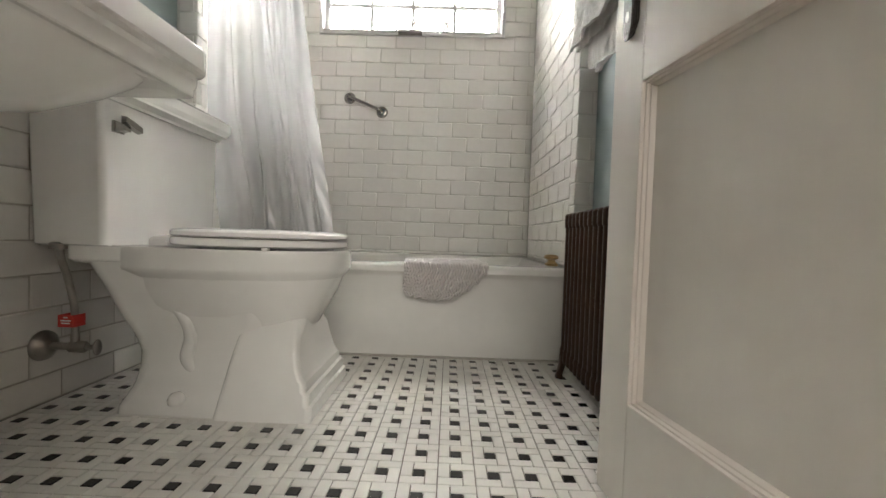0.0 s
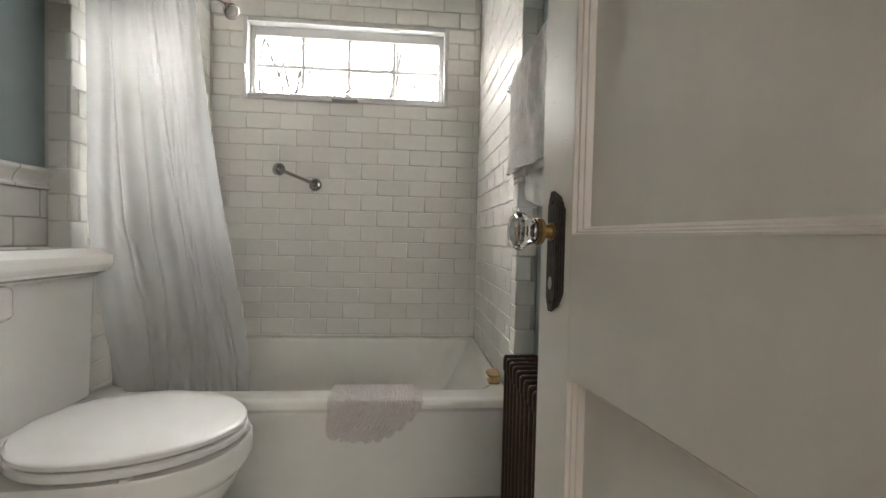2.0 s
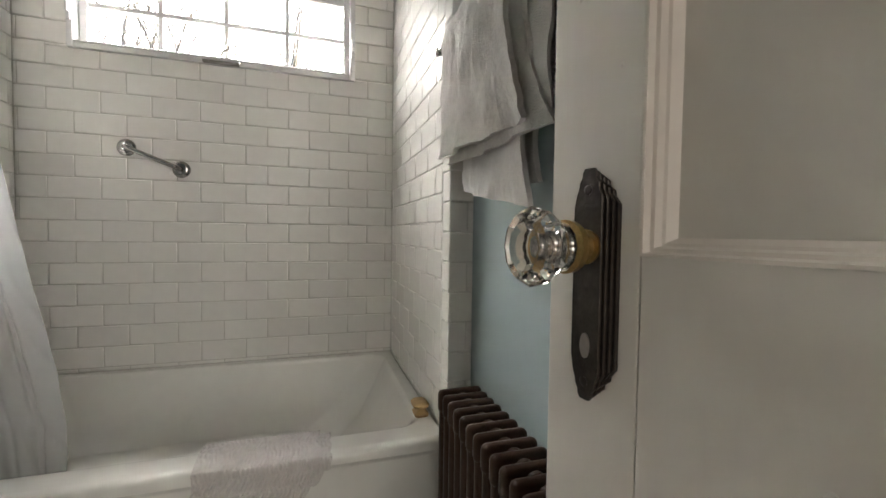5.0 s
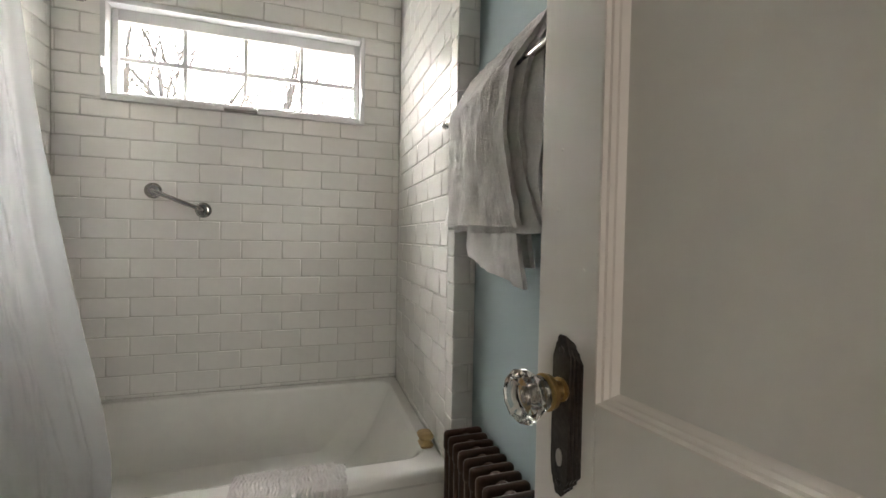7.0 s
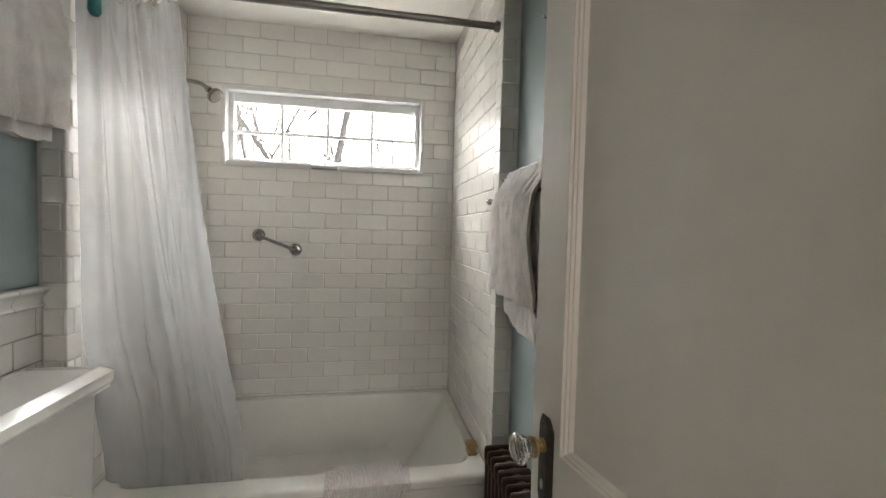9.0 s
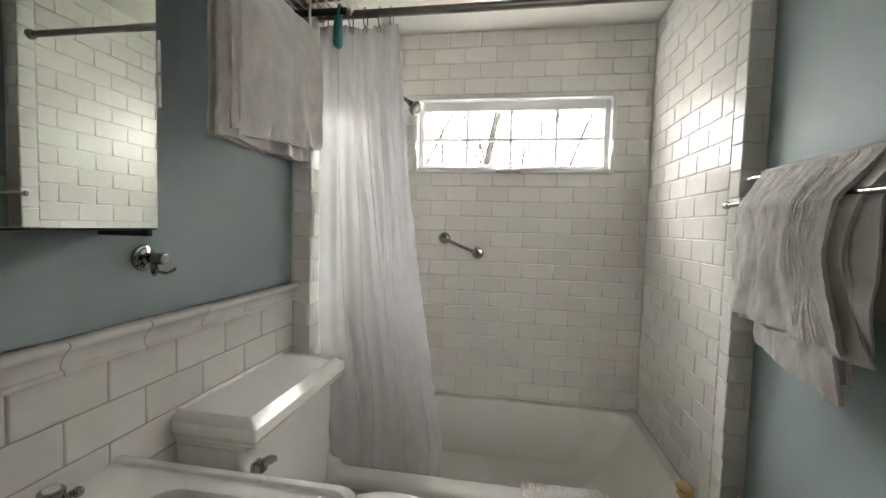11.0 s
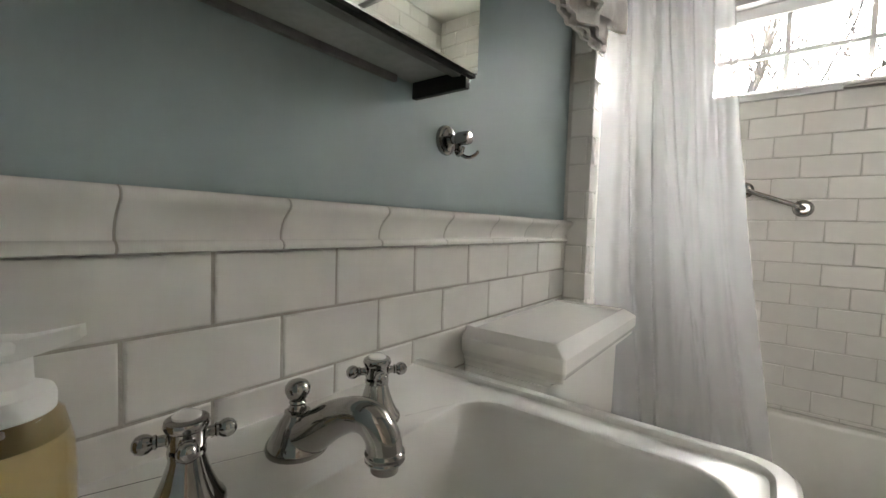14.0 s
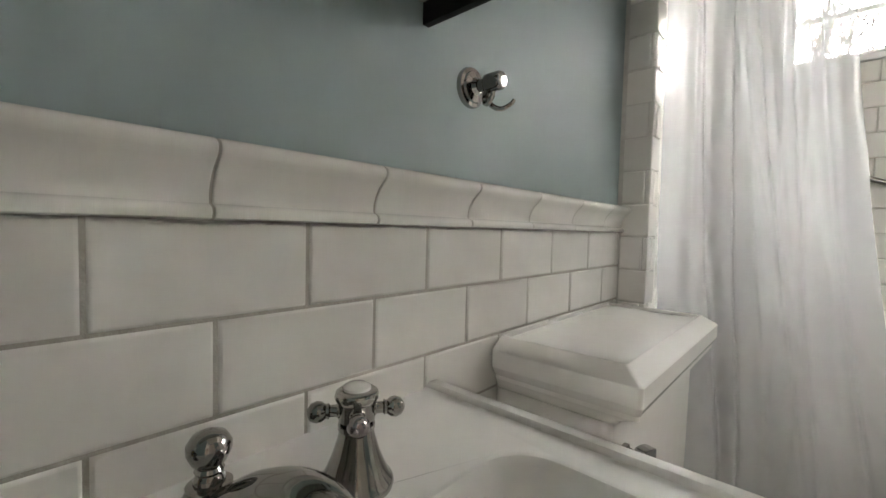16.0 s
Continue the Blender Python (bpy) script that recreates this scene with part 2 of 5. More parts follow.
def lathe(profile, m=None, n=20, bm=None, cap0=True, cap1=True):
    """profile: (radius, height) along z, then moved by m."""
    m = m or Matrix()
    rings = [[m @ Vector((r * math.cos(2 * math.pi * i / n), r * math.sin(2 * math.pi * i / n), h)) for i in range(n)] for r, h in profile]
    return loft(rings, bm, cap0, cap1)


def tube(pts, r, n=10, bm=None, radii=None):
    """A round bar along a line of points."""
    pts = [Vector(p) for p in pts]
    rings, side = [], None
    for i, p in enumerate(pts):
        d = (pts[min(i + 1, len(pts) - 1)] - pts[max(i - 1, 0)]).normalized()
        if side is None:
            side = d.orthogonal().normalized()
        else:
            side = (side - d * side.dot(d)).normalized()
        up = d.cross(side)
        q = radii[i] if radii else r
        rings.append([p + q * (side * math.cos(2 * math.pi * k / n) + up * math.sin(2 * math.pi * k / n)) for k in range(n)])
    return loft(rings, bm)


def bend(pts, steps=6):
    """A smooth line (Catmull-Rom) through points."""
    p = [Vector(q) for q in pts]
    p = [p[0] * 2 - p[1]] + p + [p[-1] * 2 - p[-2]]
    out = []
    for i in range(1, len(p) - 2):
        for s in range(steps):
            t = s / steps
            out.append(0.5 * (2 * p[i] + (p[i + 1] - p[i - 1]) * t + (2 * p[i - 1] - 5 * p[i] + 4 * p[i + 1] - p[i + 2]) * t * t + (3 * p[i] - p[i - 1] - 3 * p[i + 1] + p[i + 2]) * t ** 3))
    return out + [p[-2]]


def to(where, direction):
    """Moves +z onto a direction, at a place."""
    return Matrix.Translation(where) @ Vector(direction).to_track_quat("Z", "Y").to_matrix().to_4x4()


# ---- plan ----
XL, XP, XR = -0.945, -0.955, 0.485
AL, AR, J, B = -0.882, 0.42, 1.318, 2.125
CEIL, SOFFIT = 2.44, 2.187
HINGE, YF = (0.362, -0.005), -0.02

floor = whole("floor", box(-1.1, 0.62, -0.14, 2.3, -0.12, -0.004), M_FLOORGROUT, "white and black pinwheel mosaic tile bathroom floor", "floor", "structure", smooth=False)
wall_left = whole("wall_left", box(-1.08, XP, -0.14, 2.25, -0.004, CEIL), M_BLUE, "blue grey painted wall with white tile wainscot", "wall", "structure", smooth=False)
wall_right = whole("wall_right", box(XR, 0.62, -0.14, 2.25, -0.004, CEIL), M_BLUE, "blue grey painted plaster wall", "wall", "structure", smooth=False)
ceiling = whole("ceiling", box(-1.08, 0.62, -0.14, 2.25, CEIL, CEIL + 0.1), M_WHITE, "plain white painted bathroom ceiling", "ceiling", "structure", smooth=False)
wall_alcove_left = whole("wall_alcove_left", box(XP, AL - 0.0034, J + 0.0034, B + 0.006, -0.004, CEIL), M_WHITEGROUT, "white subway tiled side wall of tub alcove", "wall", "structure", smooth=False)
wall_alcove_right = whole("wall_alcove_right", box(AR + 0.003, XR, J + 0.003, B + 0.006, -0.004, CEIL), M_WHITEGROUT, "white subway tiled side wall of tub alcove", "wall", "structure", smooth=False)
WX0, WX1, WZ0, WZ1 = -0.728, 0.258, 1.486, 1.872


def holed(x0, x1, z0, z1, hx0, hx1, hz0, hz1, y0, y1):
    bm = bmesh.new()
    for a in ((x0, hx0, z0, z1), (hx1, x1, z0, z1), (hx0, hx1, z0, hz0), (hx0, hx1, hz1, z1)):
        if a[1] - a[0] > 1e-4 and a[3] - a[2] > 1e-4:
            box(a[0], a[1], y0, y1, a[2], a[3], bm=bm)
    return bm


wall_back = whole("wall_back", holed(-1.08, 0.62, -0.004, CEIL, WX0 + 0.012, WX1 - 0.012, WZ0 + 0.012, WZ1 - 0.012, B + 0.004, B + 0.16), M_PALEGROUT, "white subway tiled back wall with a window opening", "wall", "structure", smooth=False)
whole("alcove_ceiling", box(AL - 0.006, AR + 0.006, J + 0.1, B + 0.006, SOFFIT, SOFFIT + 0.05), M_WHITE, "smooth white painted ceiling over the tub", "ceiling", "structure", smooth=False)
alcove_header = whole("alcove_header", box(AL - 0.006, AR + 0.006, J + 0.006, J + 0.0998, SOFFIT - 0.003, CEIL), M_WHITE, "plain white header above the tub alcove", "wall", "structure", smooth=False)
wall_front = whole("wall_front", holed(-1.08, 0.62, -0.004, CEIL, -0.36, 0.39, -0.01, 2.06, -0.14, YF), M_BLUE, "blue grey painted wall with a doorway", "wall", "structure", smooth=False)
bm = bmesh.new()
for x0, x1, z1 in ((-0.36, -0.335, 2.035), (0.366, 0.39, 2.035)):
    box(x0, x1, -0.15, YF + 0.004, 0, z1, 0.002, bm=bm)
box(-0.36, 0.39, -0.15, YF + 0.004, 2.035, 2.06, 0.002, bm=bm)
whole("door_frame", bm, M_DOOR, "cream painted wooden door frame", "door frame", "structure", smooth=False)

# hall behind the doorway, never in view
whole("hall_floor", box(-1.4, 1.6, -2.6, -0.14, -0.12, -0.002), M_HALLFLOOR, "oak boarded hall floor", "floor", "structure", smooth=False)
whole("hall_wall_far", box(-1.4, 1.6, -2.7, -2.6, -0.002, CEIL), M_HALLWALL, "beige painted hall wall", "wall", "structure", smooth=False)
whole("hall_wall_left", box(-1.5, -1.4, -2.7, -0.14, -0.002, CEIL), M_HALLWALL, "beige painted hall wall", "wall", "structure", smooth=False)
whole("hall_wall_right", box(1.6, 1.7, -2.7, -0.14, -0.002, CEIL), M_HALLWALL, "beige painted hall wall", "wall", "structure", smooth=False)
bm = box(-1.4, -1.08, -0.14, -0.05, -0.002, CEIL)
box(0.62, 1.6, -0.14, -0.05, -0.002, CEIL, bm=bm)
whole("hall_wall_near", bm, M_HALLWALL, "beige painted hall wall", "wall", "structure", smooth=False)
whole("hall_ceiling", box(-1.5, 1.7, -2.7, -0.14, CEIL, CEIL + 0.1), M_WHITE, "white painted hall ceiling", "ceiling", "structure", smooth=False)

# ---- window ----
window = base("window_1", "white vinyl awning window with eight divided panes", "window", ((WX0 + WX1) / 2, B, WZ0), kind="structure")


def frame_ring(x0, x1, z0, z1, w, y0, y1, bev=0.003, wt=None):
    bm = box(x0, x0 + w, y0, y1, z0, z1, bev)
    box(x1 - w, x1, y0, y1, z0, z1, bev, bm=bm)
    box(x0 + w, x1 - w, y0 + 0.001, y1, z1 - (wt or w), z1, bev, bm=bm)
    box(x0 + w, x1 - w, y0 + 0.001, y1, z0, z0 + w, bev, bm=bm)
    return bm


part("window_frame", frame_ring(WX0, WX1, WZ0, WZ1, 0.02, B - 0.012, B + 0.09, 0.004), M_FRAME, window, "white outer frame proud of the tile")
sash = part("sash", frame_ring(WX0 + 0.021, WX1 - 0.021, WZ0 + 0.021, WZ1 - 0.021, 0.024, B + 0.03, B + 0.07, 0.004, 0.045), M_FRAME, window)
GX0, GX1, GZ0, GZ1 = WX0 + 0.045, WX1 - 0.045, WZ0 + 0.045, WZ1 - 0.066
mw = 0.0165
for k in (1, 2, 3):
    x = GX0 + (GX1 - GX0) * k / 4
    part("muntin", box(x - mw / 2, x + mw / 2, B + 0.04, B + 0.056, GZ0, GZ1, 0.002), M_FRAME, sash)
zc = (GZ0 + GZ1) / 2 - 0.006
part("muntin", box(GX0, GX1, B + 0.0385, B + 0.0575, zc - mw / 2, zc + mw / 2, 0.002), M_FRAME, sash)
pane = part("pane", box(GX0 - 0.004, GX1 + 0.004, B + 0.046, B + 0.05, GZ0 - 0.004, GZ1 + 0.004), M_GLASS, sash, smooth=False)
pane.visible_shadow = False
part("window_sill", box(WX0 + 0.02, WX1 - 0.02, B - 0.01, B + 0.028, WZ0 + 0.0205, WZ0 + 0.026, 0.002), M_FRAME, window)
bm = box(-0.307, -0.177, B - 0.04, B - 0.0125, WZ0 + 0.005, WZ0 + 0.019, 0.005)
crank = part("crank_plate", bm, M_FRAME, window, "white crank housing on the sill")
part("crank_base", box(-0.304, -0.18, B - 0.037, B - 0.0125, WZ0 - 0.001, WZ0 + 0.0048, 0.001), M_GREYM, crank, "dark metal base strip")
bm = tube(bend([(-0.24, B - 0.016, WZ0 + 0.012), (-0.24, B - 0.026, WZ0 + 0.032), (-0.232, B - 0.03, WZ0 + 0.045), (-0.215, B - 0.034, WZ0 + 0.052)]), 0.0045, 8)
merge(bm, lathe([(0.002, 0), (0.0065, 0.002), (0.0065, 0.018), (0.003, 0.021)], to((-0.215, B - 0.036, WZ0 + 0.047), (0, 0, 1)), 10))
part("crank_handle", bm, M_STEEL, crank, "folding grey crank handle")
for x in (WX0 + 0.012, WX1 - 0.012):
    bm = box(x - 0.006, x + 0.006, B - 0.022, B - 0.013, 1.575, 1.645, 0.003)
    box(x - 0.004, x + 0.004, B - 0.036, B - 0.02, 1.6, 1.64, 0.003, bm=bm)
    part("latch", bm, M_FRAME, window, "white locking lever")

# ---- outside ----
ground = whole("ground", box(-400, 400, 2.9, 800, -3.1, -3.0), M_GROUND, "dull winter lawn below the window", "ground", "structure", smooth=False)
whole("backdrop", box(-90, 90, 55, 55.5, -20, 120), M_BACKDROP, "plain white overcast sky", "sky", "structure", smooth=False)


def bare_tree(x, y, height, seed, lean=0.0, thick=0.11):
    rnd = random.Random(seed)
    tree = base("bare_tree", "leafless grey winter tree standing beyond the window", "tree", (x, y, -3.0), group="bare trees outside")
    trunk, limbs = bmesh.new(), bmesh.new()

    def grow(bm, p, d, length, r, depth):
        pts, rad, q = [p], [r], p
        n = 5
        for i in range(n):
            d = (d + Vector((rnd.uniform(-1, 1), rnd.uniform(-1, 1), rnd.uniform(-0.3, 0.5))) * 0.13).normalized()
            q = q + d * length / n
            pts.append(q)
            rad.append(max(0.024, r * (1 - 0.5 * (i + 1) / n)))
        tube(pts, r, 6 if depth < 2 else 4, bm, rad)
        if depth < 4:
            for k in range(rnd.choice((2, 3, 3))):
                i = rnd.randint(2, n)
                out = Vector((rnd.uniform(-1, 1), rnd.uniform(-1, 1), rnd.uniform(0.1, 0.9))).normalized()
                grow(limbs, pts[i], (d * 0.75 + out * 0.75).normalized(), length * rnd.uniform(0.5, 0.72), rad[i] * rnd.uniform(0.5, 0.75), depth + 1)

    grow(trunk, Vector((x, y, -3.0)), Vector((lean, 0, 1)).normalized(), height * 0.55, thick, 0)
    part("trunk", trunk, M_BARK, tree)
    part("limbs", limbs, M_BARK, tree)


TREES = ((-2.5, 16, 17, 2, 0.1, 0.26), (-5.1, 16, 18, 1, 0.03, 0.18), (-4.0, 17, 19, 3, -0.02, 0.17), (-4.2, 21, 16, 5, 0.05, 0.1), (-0.6, 19, 15, 7, 0.08, 0.1), (1.4, 22, 18, 8, -0.06, 0.11), (3.6, 20, 16, 9, 0.05, 0.1), (-9.4, 18, 18, 14, 0.04, 0.13), (-12.5, 20, 18, 15, 0.03, 0.14), (-1.9, 24, 18, 21, 0.03, 0.1), (-7.8, 24, 16, 23, 0.0, 0.1), (-3.3, 22, 17, 31, 0.04, 0.14), (-6.3, 19, 18, 33, -0.03, 0.14), (0.6, 17, 16, 35, 0.1, 0.11), (-1.5, 15, 13, 37, 0.16, 0.1))
for x, y, hgt, sd, ln, th in TREES:
    bare_tree(x, y, hgt, sd, ln, th)

# ---- bathtub ----
tub = base("bathtub", "white enamelled alcove bathtub with a straight apron", "bathtub", (-0.23, 1.72, 0))


def tub_ring(inset_x0, inset_x1, inset_y0, inset_y1, r, z):
    x0, x1, y0, y1 = AL - 0.005 + inset_x0, AR + 0.005 - inset_x1, J + inset_y0, B + 0.005 - inset_y1
    return rrect((x0 + x1) / 2, (y0 + y1) / 2, (x1 - x0) / 2, (y1 - y0) / 2, r, z, 8)


rings = [tub_ring(0, 0, 0.024, 0, 0.006, 0), tub_ring(0, 0, 0.018, 0, 0.006, 0.28), tub_ring(0, 0, 0.008, 0, 0.008, 0.292), tub_ring(0, 0, 0.0, 0, 0.008, 0.302), tub_ring(0, 0, 0.002, 0, 0.008, 0.318), tub_ring(0.004, 0.004, 0.009, 0.001, 0.01, 0.327), tub_ring(0.012, 0.012, 0.024, 0.01, 0.014, 0.331),
         tub_ring(0.05, 0.04, 0.085, 0.03, 0.07, 0.329), tub_ring(0.056, 0.047, 0.094, 0.034, 0.07, 0.325), tub_ring(0.062, 0.056, 0.1, 0.038, 0.075, 0.312), tub_ring(0.075, 0.09, 0.108, 0.047, 0.09, 0.25), tub_ring(0.09, 0.16, 0.118, 0.06, 0.11, 0.13), tub_ring(0.115, 0.24, 0.145, 0.09, 0.12, 0.065), tub_ring(0.19, 0.33, 0.21, 0.16, 0.12, 0.045)]
part("tub_body", loft(rings), M_TUB, tub)
part("drain", lathe([(0.032, 0), (0.032, 0.003), (0.02, 0.004), (0.018, 0.001)], to((-0.6, 1.72, 0.0462), (0, 0, 1))), M_CHROME, tub, "chrome drain ring")
part("caulk", box(AL + 0.002, AR - 0.002, J + 0.012, J + 0.026, -0.004, 0.006, 0.002), M_GROUT, tub, "grey caulk line along the floor")

# ---- bath mat over the rim ----
mat_thing = base("bath_mat", "bobbled grey cotton bath mat with scalloped edge over the tub rim", "bath mat", (-0.01, J, 0.33))


def bobbled(x0, x1, drop, back, lift, seed, turn):
    """Half-round cloth folded over the tub rim; turn: where along its width the hem starts to curve up."""
    nu, nv = 150, 120
    over = 0.115
    bm = bmesh.new()
    grid = []
    for k in range(nu + 1):
        u = k / nu
        c = max(0.0, (u - turn) / (1 - turn))
        front = drop * (0.08 + 0.92 * max(0.0, 1 - c ** 1.7)) - 0.006 * max(0.0, 1 - u / 0.2)
        scallop = abs(math.sin(math.pi * (u * 6.2 + 0.8 * c + 0.1 * seed)))
        front += 0.011 * scallop
        col = []
        for i in range(nv + 1):
            s = -front + (front + over + back) * i / nv
            x = x0 + (x1 - x0) * u
            rim = min(1.0, (s + front) / 0.012)
            arc = math.hypot(x - x0, s - 0.03)
            bump = abs(math.sin(x * 330 + 1.3 * math.sin(s * 150))) * abs(math.sin(arc * 300 + 0.9 * math.sin(x * 170 + seed))) * (1.0 if s < 0.01 else 0.35)
            bob = (0.009 * bump + 0.002 * noise.noise(Vector((x * 90, s * 90, seed)))) * (0.35 + 0.65 * rim)
            rip = 0.004 * noise.noise(Vector((x * 14, s * 12, seed)))
            ex = 0.004 * abs(math.sin(s * 95 + seed)) * max(0.0, (u - 0.96) / 0.04)
            if s < 0:
                t = -s / drop
                p = (x + ex + 0.004 * t * math.sin(6 * t + seed), J - 0.006 - lift - bob - abs(rip) * t - 0.009 * t * t, 0.318 + s + lift * 0.4)
            elif s < over:
                q = s / over
                p = (x + ex, J - 0.006 - lift + (0.114 + 2 * lift) * (0.5 - 0.5 * math.cos(math.pi * q)) - bob * max(0.0, 1 - 4 * q), 0.318 + lift * 0.4 + (0.018 + lift * 0.6 + bob) * math.sin(math.pi * q) ** 0.45)
            else:
                p = (x + ex, J + 0.108 + lift + (s - over) * 0.1, 0.318 - (s - over))
            col.append(bm.verts.new(p))
        grid.append(col)
    for a, b in zip(grid, grid[1:]):
        for i in range(nv):
            bm.faces.new((a[i], b[i], b[i + 1], a[i + 1]))
    bmesh.ops.recalc_face_normals(bm, faces=bm.faces)
    return bm


part("under_layer", bobbled(-0.11, 0.134, 0.102, 0.03, 0.001, 4, 0.4), M_MAT, mat_thing, "inner fold with a lace edge", sharp=180)
part("top_layer", bobbled(-0.15, 0.108, 0.094, 0.05, 0.009, 1, 0.35), M_MAT, mat_thing, sharp=180)

# ---- wooden brush on the tub corner ----
brush = base("bath_brush", "small pale wooden scrubbing brush on the tub corner", "brush", (0.39, 1.47, 0.331))
part("foot", loft([rrect(0.39, 1.47, 0.019, 0.025, 0.01, 0.3305), rrect(0.39, 1.47, 0.021, 0.027, 0.01, 0.337), rrect(0.39, 1.47, 0.014, 0.02, 0.009, 0.342), rrect(0.39, 1.47, 0.011, 0.016, 0.008, 0.352)]), M_WOOD, brush)
part("grip", loft([rrect(0.388, 1.47, 0.012, 0.018, 0.01, 0.352), rrect(0.388, 1.47, 0.022, 0.03, 0.016, 0.357), rrect(0.388, 1.47, 0.0235, 0.032, 0.017, 0.364), rrect(0.388, 1.47, 0.018, 0.026, 0.014, 0.37), rrect(0.388, 1.47, 0.007, 0.011, 0.006, 0.372)]), M_WOOD, brush)

# ---- toilet ----
TC = 0.985
toilet = base("toilet", "white porcelain two-piece toilet with lid down", "toilet", (-0.6, TC, 0))


def egg(x_back, x_front, half, z, n=40, cy=TC, square=0.0):
    pts = []
    cx = x_back + (x_front - x_back) * 0.42
    for i in range(n):
        a = 2 * math.pi * i / n
        c, s = math.cos(a), math.sin(a)
        e = 2 / (2 + square)
        c, s = math.copysign(abs(c) ** e, c), math.copysign(abs(s) ** e, s)
        pts.append((cx + c * ((x_front - cx) if c > 0 else (cx - x_back)), cy + s * half, z))
    return pts


bowl = [egg(-0.72, -0.37, 0.075, 0.11, square=1), egg(-0.73, -0.355, 0.1, 0.16, square=1), egg(-0.748, -0.335, 0.12, 0.205, square=1), egg(-0.775, -0.312, 0.142, 0.245, square=0.8), egg(-0.80, -0.29, 0.16, 0.285, square=0.5), egg(-0.815, -0.278, 0.171, 0.318, square=0.4), egg(-0.825, -0.272, 0.176, 0.336, square=0.4)]
part("bowl", loft(bowl), M_PORC, toilet)
part("rim", loft([egg(-0.815, -0.278, 0.17, 0.312, square=0.45), egg(-0.83, -0.27, 0.177, 0.322, square=0.45), egg(-0.845, -0.264, 0.183, 0.329, square=0.45), egg(-0.845, -0.262, 0.185, 0.337, square=0.45), egg(-0.845, -0.262, 0.185, 0.374, square=0.45), egg(-0.842, -0.266, 0.181, 0.381, square=0.45)]), M_PORC, toilet)
part("back_shelf", loft([rrect(-0.78, TC + 0.01, 0.05, 0.12, 0.02, 0.33), rrect(-0.785, TC + 0.02, 0.075, 0.18, 0.02, 0.342), rrect(-0.785, TC + 0.02, 0.08, 0.185, 0.015, 0.35), rrect(-0.785, TC + 0.02, 0.08, 0.185, 0.015, 0.379)]), M_PORC, toilet)
BC = TC - 0.012
rear = [rrect(-0.615, BC, 0.13, 0.16, 0.02, 0.0), rrect(-0.615, BC, 0.128, 0.158, 0.02, 0.018)]
for x0, x1, hy, r, z in ((-0.742, -0.47, 0.142, 0.03, 0.036), (-0.738, -0.46, 0.126, 0.035, 0.06), (-0.738, -0.45, 0.113, 0.04, 0.095), (-0.746, -0.44, 0.107, 0.05, 0.13), (-0.765, -0.43, 0.107, 0.05, 0.17), (-0.79, -0.42, 0.113, 0.05, 0.21), (-0.81, -0.41, 0.124, 0.06, 0.25), (-0.82, -0.4, 0.138, 0.06, 0.29), (-0.828, -0.4, 0.15, 0.05, 0.325), (-0.83, -0.4, 0.155, 0.04, 0.345)):
    rear.append(rrect((x0 + x1) / 2, BC, (x1 - x0) / 2, hy, r, z, 5))
part("foot", loft(rear), M_PORC, toilet)
pier = []
for x1, z in ((-0.296, 0.0), (-0.297, 0.03), (-0.304, 0.034), (-0.306, 0.058), (-0.313, 0.062), (-0.316, 0.082), (-0.322, 0.086), (-0.33, 0.105), (-0.338, 0.14), (-0.342, 0.175), (-0.345, 0.21), (-0.35, 0.24), (-0.36, 0.27)):
    hy = 0.17 - 0.26 * z - 0.8 * max(0.0, z - 0.17)
    x0 = -0.518 + 0.17 * min(z, 0.19)
    pier.append(rrect((x0 + x1) / 2, BC, (x1 - x0) / 2, hy, 0.014 if z < 0.17 else 0.014 + (z - 0.17) * 0.5, z, 4))
part("front_plinth", loft(pier), M_PORC, toilet)
for s in (-1, 1):
    trap = bend([(-0.595, BC + s * 0.097, 0.085), (-0.612, BC + s * 0.098, 0.12), (-0.604, BC + s * 0.094, 0.165), (-0.612, BC + s * 0.098, 0.205), (-0.635, BC + s * 0.104, 0.24), (-0.665, BC + s * 0.112, 0.27)])
    part("trapway", tube(trap, 0.02, 16, None, [0.021 - 0.006 * abs(i / len(trap) - 0.4) for i in range(len(trap))]), M_PORC, toilet)
    part("bolt_cap", lathe([(0.019, 0), (0.019, 0.008), (0.014, 0.017), (0.006, 0.021)], to((-0.608, BC + s * 0.146, 0.03), (0, s * 0.25, 1)), 14), M_PORC, toilet)
seat = part("seat", loft([egg(-0.7, -0.275, 0.172, 0.386), egg(-0.703, -0.268, 0.178, 0.39), egg(-0.703, -0.268, 0.178, 0.401), egg(-0.7, -0.273, 0.174, 0.405)]), M_SEAT, toilet)
part("seat_lid", loft([egg(-0.7, -0.276, 0.171, 0.4075), egg(-0.703, -0.27, 0.177, 0.411), egg(-0.703, -0.27, 0.177, 0.419), egg(-0.698, -0.277, 0.171, 0.4245), egg(-0.66, -0.32, 0.135, 0.4275), egg(-0.56, -0.42, 0.05, 0.4285)]), M_SEAT, toilet)
for s in (-1, 1):
    part("hinge", loft([rrect(-0.705, TC + s * 0.075, 0.022, 0.02, 0.006, 0.382), rrect(-0.705, TC + s * 0.075, 0.022, 0.02, 0.006, 0.398), rrect(-0.7, TC + s * 0.075, 0.016, 0.018, 0.006, 0.406)]), M_SEAT, toilet)
    part("bumper", box(-0.42, -0.405, TC + s * 0.148, TC + s * 0.164, 0.381, 0.387, 0.002), M_SEAT, seat)
